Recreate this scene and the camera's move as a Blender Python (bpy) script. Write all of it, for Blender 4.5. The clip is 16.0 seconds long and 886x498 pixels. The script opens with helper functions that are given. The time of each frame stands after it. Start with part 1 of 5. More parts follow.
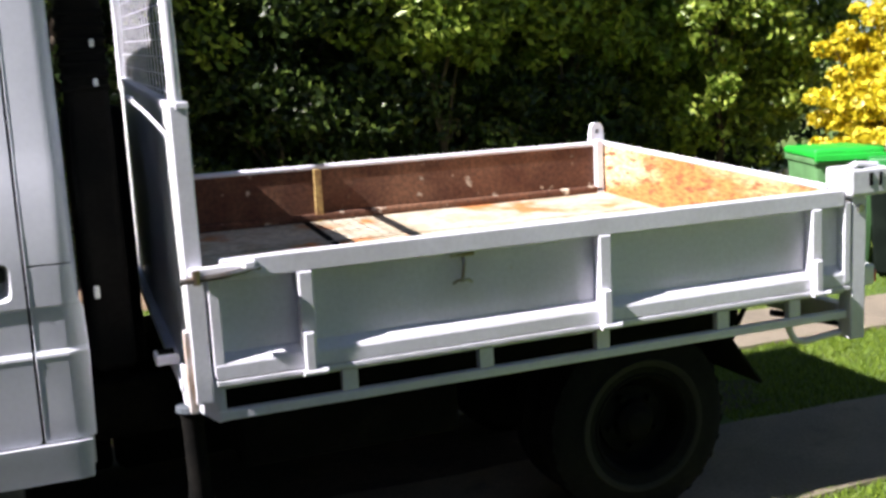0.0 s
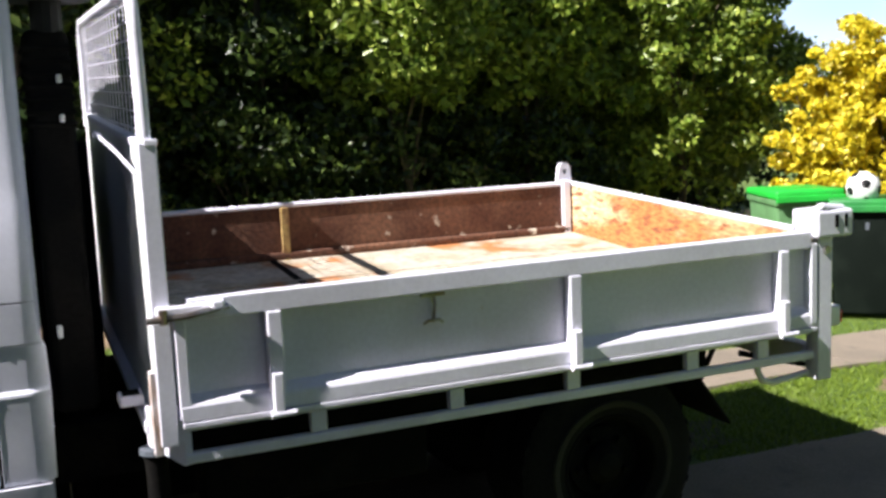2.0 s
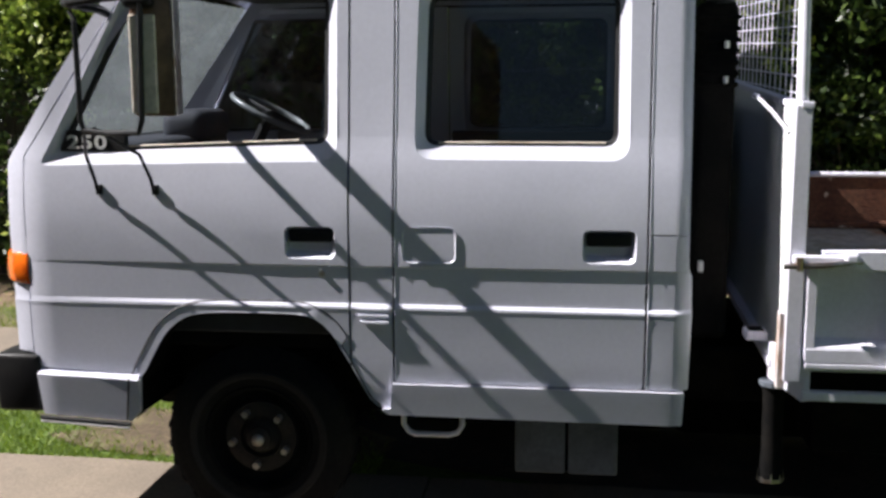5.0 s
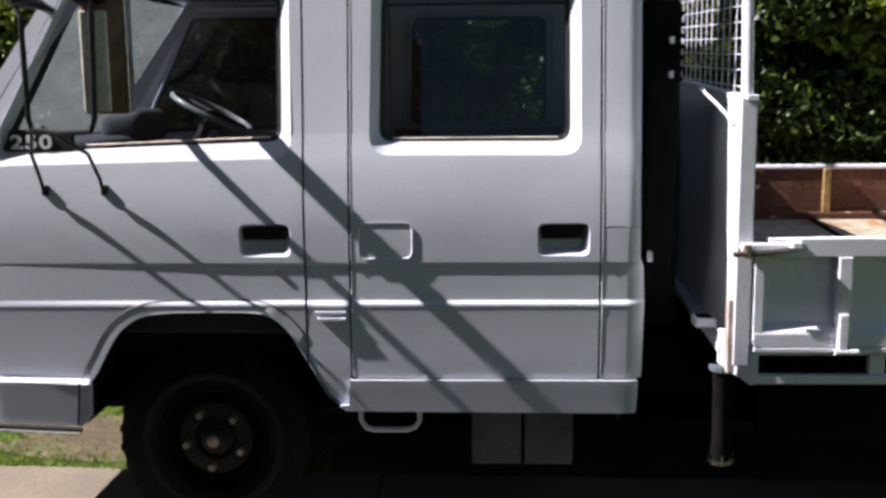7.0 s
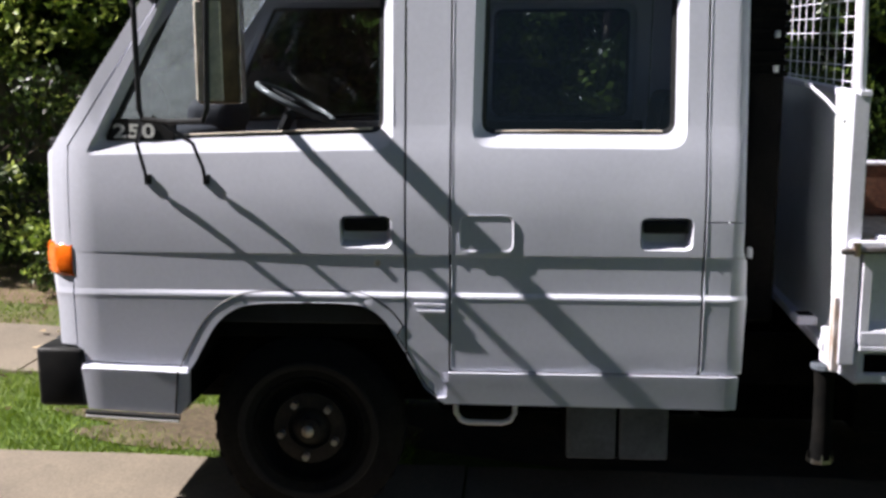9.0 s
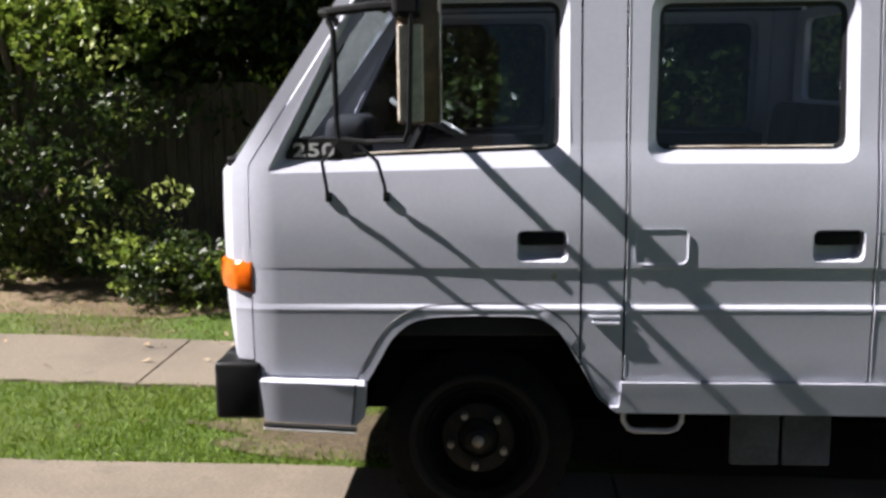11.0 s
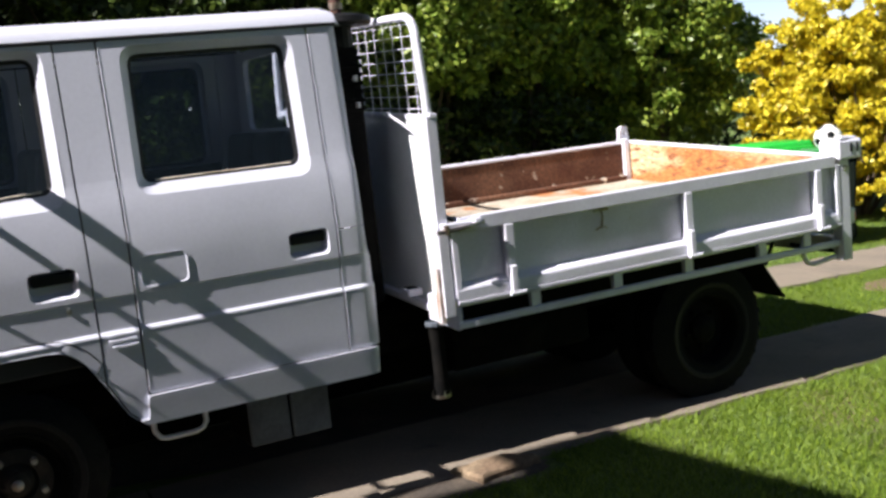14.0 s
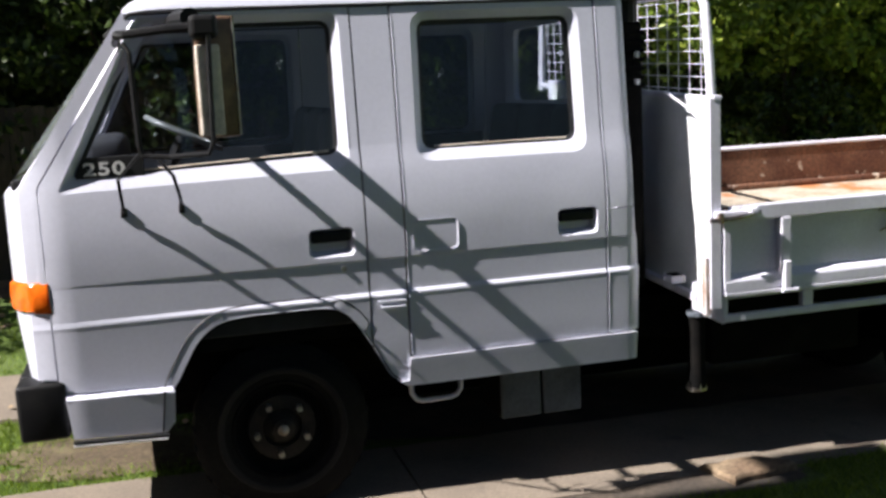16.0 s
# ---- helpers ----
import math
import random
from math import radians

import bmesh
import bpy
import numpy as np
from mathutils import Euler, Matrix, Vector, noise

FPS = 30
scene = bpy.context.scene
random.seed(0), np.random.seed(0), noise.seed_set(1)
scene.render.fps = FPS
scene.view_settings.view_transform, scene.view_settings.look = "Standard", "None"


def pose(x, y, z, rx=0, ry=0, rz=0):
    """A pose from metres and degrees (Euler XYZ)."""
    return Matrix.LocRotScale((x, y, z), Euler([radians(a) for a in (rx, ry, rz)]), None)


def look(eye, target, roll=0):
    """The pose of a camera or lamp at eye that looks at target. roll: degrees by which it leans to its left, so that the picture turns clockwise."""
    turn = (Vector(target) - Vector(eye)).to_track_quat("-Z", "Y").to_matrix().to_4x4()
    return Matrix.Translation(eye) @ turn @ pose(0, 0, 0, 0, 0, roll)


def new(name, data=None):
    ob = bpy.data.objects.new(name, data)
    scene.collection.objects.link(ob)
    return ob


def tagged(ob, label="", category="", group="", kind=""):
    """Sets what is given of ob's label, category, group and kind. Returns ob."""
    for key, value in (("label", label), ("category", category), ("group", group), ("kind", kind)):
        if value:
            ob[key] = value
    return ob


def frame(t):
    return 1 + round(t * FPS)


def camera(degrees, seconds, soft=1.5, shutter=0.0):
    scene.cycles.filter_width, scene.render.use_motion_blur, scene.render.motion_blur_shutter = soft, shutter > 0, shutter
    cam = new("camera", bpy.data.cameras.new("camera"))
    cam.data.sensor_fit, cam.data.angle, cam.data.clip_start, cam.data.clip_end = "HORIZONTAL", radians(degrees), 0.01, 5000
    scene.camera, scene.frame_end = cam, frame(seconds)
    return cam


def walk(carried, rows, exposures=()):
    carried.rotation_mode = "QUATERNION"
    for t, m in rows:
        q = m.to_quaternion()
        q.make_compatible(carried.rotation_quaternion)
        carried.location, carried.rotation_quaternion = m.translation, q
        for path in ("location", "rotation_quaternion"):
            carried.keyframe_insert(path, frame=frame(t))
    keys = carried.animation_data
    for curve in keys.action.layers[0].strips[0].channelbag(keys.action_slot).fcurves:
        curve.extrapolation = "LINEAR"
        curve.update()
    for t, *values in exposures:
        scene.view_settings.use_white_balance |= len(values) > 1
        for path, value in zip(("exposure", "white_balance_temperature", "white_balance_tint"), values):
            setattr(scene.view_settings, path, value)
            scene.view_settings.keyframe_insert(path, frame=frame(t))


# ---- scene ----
cam = camera(46.4, 16.0, soft=2.9)
PATH = [
    (0, (0.132, -3.325, 1.735), (0.826, -1.481, 1.391), -3.0),
    (0.5, (0.114, -3.33, 1.744), (0.886, -1.514, 1.421), -2.6),
    (1, (0.117, -3.327, 1.747), (0.926, -1.523, 1.448), -2.4),
    (1.5, (0.121, -3.309, 1.743), (0.933, -1.503, 1.462), -2.3),
    (2, (0.114, -3.291, 1.737), (0.883, -1.465, 1.463), -2.4),
    (2.5, (0.078, -3.266, 1.734), (0.712, -1.391, 1.447), -2.3),
    (3, (-0.041, -3.261, 1.738), (0.371, -1.328, 1.436), -1.3),
    (3.5, (-0.133, -3.311, 1.731), (0.056, -1.344, 1.42), -0.9),
    (4, (-0.183, -3.448, 1.739), (-0.239, -1.478, 1.401), -0.5),
    (4.5, (-0.164, -3.61, 1.73), (-0.392, -1.651, 1.4), -0.4),
    (4.7, (-0.186, -3.631, 1.74), (-0.444, -1.674, 1.421), -0.2),
    (7, (-0.378, -3.691, 1.719), (-0.465, -1.717, 1.405), -0.6),
    (7.5, (-0.334, -3.698, 1.712), (-0.419, -1.726, 1.394), -0.5),
    (8, (-0.35, -3.698, 1.716), (-0.439, -1.727, 1.389), -0.5),
    (8.5, (-0.448, -3.699, 1.714), (-0.554, -1.729, 1.385), -0.4),
    (9, (-0.654, -3.693, 1.726), (-0.789, -1.725, 1.395), -0.1),
    (9.5, (-0.776, -3.603, 1.719), (-1.01, -1.643, 1.395), -0.0),
    (9.7, (-0.891, -3.562, 1.718), (-1.142, -1.604, 1.399), -0.0),
    (11.8, (-1.596, -4.111, 1.805), (-1.362, -2.152, 1.48), -1.2),
    (12, (-1.669, -4.178, 1.792), (-1.3, -2.239, 1.47), -1.3),
    (12.5, (-1.667, -4.327, 1.812), (-1.023, -2.459, 1.505), -2.1),
    (13, (-1.597, -4.435, 1.783), (-0.714, -2.662, 1.51), -3.7),
    (13.5, (-1.596, -4.462, 1.768), (-0.634, -2.73, 1.492), -5.1),
    (14, (-1.623, -4.334, 1.755), (-0.736, -2.566, 1.461), -6.0),
    (14.5, (-1.682, -4.285, 1.766), (-0.921, -2.463, 1.45), -6.0),
    (15, (-1.733, -4.229, 1.82), (-1.097, -2.363, 1.485), -4.5),
    (15.5, (-1.757, -4.199, 1.821), (-1.211, -2.304, 1.491), -3.6),
    (16, (-1.832, -4.164, 1.793), (-1.323, -2.256, 1.474), -2.9),
]
walk(cam, [(t, look(eye, aim, roll)) for t, eye, aim, roll in PATH], exposures=[(0, 1.5), (1.5, 1.42), (3.2, 1.18), (8, 1.22), (10, 1.22), (13, 1.14), (14, 1.16), (16, 1.22)])


# ---- world and sun ----
SUN = Vector((1.0, 0.12, -1.0)).normalized()      # the way the light travels
world = bpy.data.worlds.new("world")
scene.world = world
world.use_nodes = True
sky = world.node_tree.nodes.new("ShaderNodeTexSky")
sky.sky_type, sky.sun_disc = "NISHITA", False
sky.ozone_density, sky.dust_density = 2.2, 0.5
sky.sun_elevation = math.asin(-SUN.z)
sky.sun_rotation = math.atan2(-SUN.x, -SUN.y)
world.node_tree.links.new(sky.outputs[0], world.node_tree.nodes["Background"].inputs[0])
world.node_tree.nodes["Background"].inputs[1].default_value = 0.0225
sun = new("sun", bpy.data.lights.new("sun", "SUN"))
sun.data.energy, sun.data.angle, sun.data.color = 5.0, radians(0.6), (1.0, 0.95, 0.94)
sun.matrix_world = look((0, 0, 8), Vector((0, 0, 8)) + SUN)


def ground_z(x):
    """The drive falls gently towards the truck's tail."""
    return -0.03 * (x + 1.43)


# ---- materials ----
def mat(name, base, rough=0.5, metal=0.0, other=None, scale=3.0, edge=(0.45, 0.62), grain=0.12, fine=60.0, bump=0.0,
        bump_scale=90.0, coat=0.0, stretch=(1, 1, 1), island=0.0, third=None, third_scale=9.0, third_edge=(0.6, 0.68), spec=0.5):
    """A surface with two colours in patches, fine grain, and relief."""
    m = bpy.data.materials.new(name)
    m.use_nodes = True
    nt = m.node_tree
    link, node = nt.links.new, nt.nodes.new
    out = nt.nodes["Principled BSDF"]
    co = node("ShaderNodeTexCoord")
    mp = node("ShaderNodeMapping")
    mp.inputs["Scale"].default_value = stretch
    link(co.outputs["Object"], mp.inputs["Vector"])

    def noise_at(s, detail=5.0):
        n = node("ShaderNodeTexNoise")
        n.inputs["Scale"].default_value, n.inputs["Detail"].default_value = s, detail
        link(mp.outputs[0], n.inputs["Vector"])
        return n.outputs["Fac"]

    def mix(fac, a, b, mode="MIX"):
        n = node("ShaderNodeMix")
        n.data_type, n.blend_type = "RGBA", mode
        for sock, v in ((n.inputs[0], fac), (n.inputs[6], a), (n.inputs[7], b)):
            if hasattr(v, "links"):
                link(v, sock)
            else:
                sock.default_value = v
        return n.outputs[2]

    def step(fac, lo, hi):
        n = node("ShaderNodeMapRange")
        n.inputs[1].default_value, n.inputs[2].default_value = lo, hi
        link(fac, n.inputs[0])
        return n.outputs[0]

    col = (*base, 1)
    if other:
        col = mix(step(noise_at(scale), *edge), col, (*other, 1))
    if third:
        col = mix(step(noise_at(third_scale, 8.0), *third_edge), col, (*third, 1))
    if grain:
        g = step(noise_at(fine, 3.0), 0.3, 0.7)
        col = mix(g, mix(1.0, col, (1 - grain,) * 3 + (1,), "MULTIPLY"), mix(1.0, col, (1 + grain,) * 3 + (1,), "MULTIPLY"))
    if island:
        geo = node("ShaderNodeNewGeometry")
        hsv = node("ShaderNodeHueSaturation")
        link(step(geo.outputs["Random Per Island"], 0, 1), hsv.inputs["Value"])
        rng = node("ShaderNodeMapRange")
        rng.inputs[3].default_value, rng.inputs[4].default_value = 1 - island, 1 + island
        link(geo.outputs["Random Per Island"], rng.inputs[0])
        link(rng.outputs[0], hsv.inputs["Value"])
        if hasattr(col, "links"):
            link(col, hsv.inputs["Color"])
        else:
            hsv.inputs["Color"].default_value = col
        col = hsv.outputs[0]
    if hasattr(col, "links"):
        link(col, out.inputs["Base Color"])
    else:
        out.inputs["Base Color"].default_value = col
    out.inputs["Roughness"].default_value, out.inputs["Metallic"].default_value = rough, metal
    out.inputs["Coat Weight"].default_value, out.inputs["Coat Roughness"].default_value = coat, 0.08
    out.inputs["Specular IOR Level"].default_value = spec
    if bump:
        b = node("ShaderNodeBump")
        b.inputs["Strength"].default_value, b.inputs["Distance"].default_value = bump, 0.01
        link(noise_at(bump_scale, 6.0), b.inputs["Height"])
        link(b.outputs[0], out.inputs["Normal"])
    return m


def leaf_mat(name, base, tip, vary=0.45, through_light=0.3, rough=0.4):
    """Leaves: two greens from leaf to leaf, some light passing through."""
    m = bpy.data.materials.new(name)
    m.use_nodes = True
    nt = m.node_tree
    link, node = nt.links.new, nt.nodes.new
    geo = node("ShaderNodeNewGeometry")
    ramp = node("ShaderNodeValToRGB")
    ramp.color_ramp.elements[0].color = (*[c * (1 - vary) for c in base], 1)
    ramp.color_ramp.elements[1].color = (*tip, 1)
    mid = ramp.color_ramp.elements.new(0.55)
    mid.color = (*base, 1)
    link(geo.outputs["Random Per Island"], ramp.inputs[0])
    out = nt.nodes["Principled BSDF"]
    out.inputs["Roughness"].default_value = rough
    link(ramp.outputs[0], out.inputs["Base Color"])
    tr = node("ShaderNodeBsdfTranslucent")
    link(ramp.outputs[0], tr.inputs[0])
    mx = node("ShaderNodeMixShader")
    mx.inputs[0].default_value = through_light
    link(out.outputs[0], mx.inputs[1])
    link(tr.outputs[0], mx.inputs[2])
    link(mx.outputs[0], nt.nodes["Material Output"].inputs[0])
    return m


def glass_mat(name, tint, base=0.06, dust=0.0):
    """A thin pane: tinted see-through with a mirror reflection that grows at a flat angle."""
    m = bpy.data.materials.new(name)
    m.use_nodes = True
    nt = m.node_tree
    link, node = nt.links.new, nt.nodes.new
    nt.nodes.remove(nt.nodes["Principled BSDF"])
    clear, gloss, facing, mx = node("ShaderNodeBsdfTransparent"), node("ShaderNodeBsdfGlossy"), node("ShaderNodeLayerWeight"), node("ShaderNodeMixShader")
    power, grow = node("ShaderNodeMath"), node("ShaderNodeMapRange")
    power.operation = "POWER"
    power.inputs[1].default_value = 5.0
    grow.inputs[3].default_value, grow.inputs[4].default_value = base, 1.0
    link(facing.outputs["Facing"], power.inputs[0])
    link(power.outputs[0], grow.inputs[0])
    clear.inputs[0].default_value = (*tint, 1)
    gloss.inputs["Roughness"].default_value = 0.015
    gloss.inputs["Color"].default_value = (1, 1, 1, 1)
    link(grow.outputs[0], mx.inputs[0])
    link(clear.outputs[0], mx.inputs[1])
    link(gloss.outputs[0], mx.inputs[2])
    last = mx
    if dust:
        film, last, spots, amount = node("ShaderNodeBsdfTranslucent"), node("ShaderNodeMixShader"), node("ShaderNodeTexNoise"), node("ShaderNodeMapRange")
        film.inputs[0].default_value = (0.62, 0.66, 0.64, 1)
        spots.inputs["Scale"].default_value = 5.0
        amount.inputs[3].default_value, amount.inputs[4].default_value = dust * 0.6, dust * 1.4
        link(spots.outputs[0], amount.inputs[0])
        link(amount.outputs[0], last.inputs[0])
        link(mx.outputs[0], last.inputs[1])
        link(film.outputs[0], last.inputs[2])
    link(last.outputs[0], nt.nodes["Material Output"].inputs[0])
    return m


PAINT = mat("cab_paint", (0.625, 0.635, 0.725), 0.38, other=(0.575, 0.585, 0.67), scale=1.6, grain=0.03, coat=0.35, bump=0.02, bump_scale=5)
TRAY_PAINT = mat("tray_paint", (0.71, 0.705, 0.80), 0.5, other=(0.63, 0.62, 0.69), scale=2.5, grain=0.05, third=(0.45, 0.33, 0.22),
                 third_scale=7, third_edge=(0.72, 0.78), bump=0.06, bump_scale=14)
# the tray's white made lighter, so the shaded headboard sheet reads brighter
SHEET_LIT = mat("headboard_lit_paint", (0.80, 0.82, 0.82), 0.4, other=(0.72, 0.74, 0.73), scale=2.0, grain=0.04, coat=0.2, bump=0.04, bump_scale=9)
FLAKED = mat("flaking_white_paint", (0.70, 0.69, 0.76), 0.6, other=(0.34, 0.22, 0.13), scale=9, edge=(0.46, 0.58), grain=0.25, fine=50, third=(0.16, 0.09, 0.05), third_scale=22, third_edge=(0.6, 0.68), stretch=(1, 1, 0.3), bump=0.2, bump_scale=40)
RUST_WALL = mat("rusted_gate", (0.095, 0.037, 0.020), 0.85, other=(0.17, 0.080, 0.045), scale=3.2, grain=0.35, fine=45, third=(0.62, 0.55, 0.45),
                third_scale=10, third_edge=(0.64, 0.72), bump=0.25, bump_scale=40)
RUST_TAIL = mat("rusted_tailgate", (0.40, 0.15, 0.045), 0.85, other=(0.60, 0.44, 0.26), scale=3.5, edge=(0.44, 0.62), grain=0.45, fine=55,
                third=(0.22, 0.08, 0.03), third_scale=20, third_edge=(0.55, 0.63), bump=0.25, bump_scale=40, stretch=(1, 0.4, 1.3))
TRAY_FLOOR = mat("worn_tray_floor", (0.48, 0.42, 0.34), 0.7, other=(0.38, 0.31, 0.22), scale=5, grain=0.25, fine=30, third=(0.42, 0.17, 0.06),
                 third_scale=2.6, third_edge=(0.56, 0.62), bump=0.2, bump_scale=30)
RUST_RIB = mat("ochre_rib", (0.42, 0.29, 0.10), 0.7, other=(0.24, 0.13, 0.05), scale=8, grain=0.25)
# tyre, rim and hub colours are set low to carry the arch's shade
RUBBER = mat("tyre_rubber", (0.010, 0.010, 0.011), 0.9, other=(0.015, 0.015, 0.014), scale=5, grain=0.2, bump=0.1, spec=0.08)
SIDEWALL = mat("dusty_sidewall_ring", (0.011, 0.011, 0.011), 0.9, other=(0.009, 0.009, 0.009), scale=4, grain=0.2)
BLACK = mat("black_plastic", (0.007, 0.007, 0.008), 0.5, other=(0.011, 0.011, 0.011), scale=9, grain=0.1, spec=0.25)
# taken nearly to black so the truck's underside reads as deep shade
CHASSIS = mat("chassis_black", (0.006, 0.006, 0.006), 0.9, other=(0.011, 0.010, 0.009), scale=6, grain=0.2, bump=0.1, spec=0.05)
STEEL = mat("dull_steel", (0.45, 0.44, 0.42), 0.4, 1.0, other=(0.28, 0.22, 0.17), scale=12, grain=0.15)
BOX_GREY = mat("battery_box_grey", (0.10, 0.115, 0.14), 0.7, other=(0.07, 0.08, 0.095), scale=5, grain=0.15)
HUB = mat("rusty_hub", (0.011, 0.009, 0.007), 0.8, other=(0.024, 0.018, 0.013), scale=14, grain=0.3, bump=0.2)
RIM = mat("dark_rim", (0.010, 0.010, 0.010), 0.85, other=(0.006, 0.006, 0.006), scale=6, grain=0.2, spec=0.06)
AMBER = mat("amber_lens", (0.92, 0.17, 0.01), 0.2, other=(0.75, 0.10, 0.005), scale=20, grain=0.05, coat=0.8)
NUT = mat("worn_nut_metal", (0.55, 0.52, 0.47), 0.45, 0.6, other=(0.3, 0.24, 0.18), scale=30, grain=0.2)
RED_LENS = mat("red_lens", (0.5, 0.03, 0.02), 0.25, grain=0.05)
TRIM = mat("window_rubber", (0.012, 0.012, 0.013), 0.5, grain=0.1)
MIRROR_BACK = mat("beige_mirror_shell", (0.60, 0.54, 0.46), 0.5, other=(0.36, 0.30, 0.23), scale=6, edge=(0.55, 0.7), grain=0.15)
MIRROR_BROWN = mat("brown_mirror_shell", (0.12, 0.07, 0.045), 0.45, other=(0.2, 0.12, 0.07), scale=9, grain=0.15)
PIPE_RUST = mat("rusty_pipe", (0.10, 0.045, 0.03), 0.8, other=(0.19, 0.09, 0.05), scale=9, grain=0.3, bump=0.2)
# steering wheel grey, lightened to stand for glints on the rim
GLINT_GREY = mat("glint_grey_plastic", (0.22, 0.23, 0.23), 0.3, other=(0.14, 0.15, 0.15), scale=6, grain=0.1)
SEAT = mat("seat_vinyl", (0.03, 0.031, 0.036), 0.6, other=(0.05, 0.05, 0.055), scale=4, grain=0.15)
LINING = mat("cab_lining", (0.032, 0.034, 0.042), 0.75, other=(0.024, 0.024, 0.03), scale=3, grain=0.1)
GLASS = glass_mat("tinted_window_glass", (0.56, 0.61, 0.67), 0.042)
DUSTY_GLASS = glass_mat("dusty_windscreen_glass", (0.75, 0.79, 0.80), 0.045, 0.13)
CLEAR_GLASS = glass_mat("clear_window_glass", (0.9, 0.92, 0.93))
CONCRETE = mat("concrete", (0.212, 0.174, 0.132), 0.9, other=(0.17, 0.14, 0.108), scale=1.7, grain=0.16, fine=70, third=(0.12, 0.10, 0.081),
               third_scale=4, third_edge=(0.62, 0.75), bump=0.3, bump_scale=60)
GROUND = mat("lawn_soil", (0.070, 0.118, 0.016), 0.95, other=(0.10, 0.13, 0.028), scale=0.9, grain=0.35, fine=35, third=(0.13, 0.095, 0.055),
             third_scale=0.55, third_edge=(0.60, 0.70), bump=0.6, bump_scale=25)
SOIL = mat("bare_soil", (0.15, 0.10, 0.062), 0.95, other=(0.22, 0.16, 0.1), scale=3, grain=0.3, fine=40, bump=0.5, bump_scale=30)
BARK = mat("bark", (0.07, 0.05, 0.035), 0.9, other=(0.13, 0.1, 0.075), scale=6, grain=0.3, bump=0.5, bump_scale=25, stretch=(1, 1, 0.25))
TIMBER = mat("weathered_timber", (0.075, 0.058, 0.044), 0.85, other=(0.115, 0.092, 0.07), scale=4, grain=0.25, fine=30, stretch=(3, 3, 0.4), bump=0.3)
# green taken almost to black, to read as standing in shadow
BIN_GREEN = mat("dark_green_bin", (0.006, 0.009, 0.007), 0.8, other=(0.009, 0.013, 0.010), scale=4, grain=0.1, spec=0.05)
BIN_PALE = mat("faded_green_bin", (0.10, 0.22, 0.09), 0.55, other=(0.08, 0.17, 0.07), scale=4, grain=0.1)
LID_GREEN = mat("bright_green_lid", (0.02, 0.42, 0.045), 0.4, other=(0.02, 0.36, 0.04), scale=4, grain=0.05)
LID_DARK = mat("green_lid", (0.025, 0.22, 0.045), 0.45, other=(0.02, 0.17, 0.04), scale=4, grain=0.05)
WHITE = mat("white_plastic", (0.8, 0.8, 0.78), 0.4, grain=0.04)
# near-black soil: shade under the truck, and the dark patch by the drive
SOIL_AND_SHADE = mat("dark_soil_and_shade", (0.045, 0.036, 0.028), 0.95, other=(0.075, 0.058, 0.042), scale=3, grain=0.3, fine=40, bump=0.5, bump_scale=30)
BRICK = mat("brick_wall", (0.26, 0.13, 0.09), 0.9, other=(0.34, 0.2, 0.14), scale=3, grain=0.3, bump=0.3)
ROOF = mat("roof_tiles", (0.10, 0.07, 0.06), 0.85, other=(0.15, 0.1, 0.08), scale=2, grain=0.3, bump=0.4)
# greens split lighter and darker to carry sun and shade among the trees
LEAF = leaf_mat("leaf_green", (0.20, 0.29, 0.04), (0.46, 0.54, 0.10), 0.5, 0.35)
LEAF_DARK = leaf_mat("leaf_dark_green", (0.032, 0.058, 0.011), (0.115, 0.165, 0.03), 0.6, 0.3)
LEAF_LIGHT = leaf_mat("leaf_light_green", (0.34, 0.42, 0.09), (0.56, 0.60, 0.20), 0.35, 0.35)
LEAF_YELLOW = leaf_mat("leaf_golden", (0.68, 0.55, 0.025), (0.86, 0.76, 0.08), 0.45, 0.35)
GRASS = leaf_mat("grass_blade", (0.13, 0.21, 0.013), (0.26, 0.35, 0.03), 0.4, 0.3, 0.6)


# ---- building tools ----
def part(name, bm, material, parent=None, label="", smooth=None):
    """One mesh object under a thing or part, its vertices in world metres."""
    me = bpy.data.meshes.new(name)
    bm.to_mesh(me)
    bm.free()
    me.materials.append(material)
    if smooth is not None:
        me.polygons.foreach_set("use_smooth", [True] * len(me.polygons))
        me.set_sharp_from_angle(angle=radians(smooth))
    ob = new(name, me)
    if parent:
        ob.parent = parent
        ob.matrix_parent_inverse = parent_inverse(parent)
    if label:
        ob["label"] = label
    return ob


def parent_inverse(parent):
    m = Matrix(parent.matrix_basis)
    if parent.parent:
        m = Matrix(parent.parent.matrix_basis) @ parent.matrix_parent_inverse @ m
    return m.inverted()


def thing(name, at, label, category, group="", kind=""):
    ob = new(name)
    ob.location = at
    ob.empty_display_size = 0.2
    return tagged(ob, label, category, group, kind)


def block(bm, a, b, bevel=0.0, segments=2, turn=None):
    """A box from corner a to corner b, edges rounded; turn: a matrix about its centre."""
    lo, hi = Vector(a), Vector(b)
    got = bmesh.ops.create_cube(bm, size=1)["verts"]
    for v in got:
        v.co = Vector([c * (h - l) for c, l, h in zip(v.co, lo, hi)])
    if bevel:
        edges = {e for v in got for e in v.link_edges}
        got = bmesh.ops.bevel(bm, geom=list(edges), offset=bevel, segments=segments, affect="EDGES", profile=0.5)["verts"]
        got = list({v for v in got} | {v for v in got})
    for v in got:
        co = v.co if turn is None else turn @ v.co
        v.co = co + (lo + hi) / 2
    return bm


def boxed(a, b, bevel=0.004, segments=2, turn=None):
    return block(bmesh.new(), a, b, bevel, segments, turn)


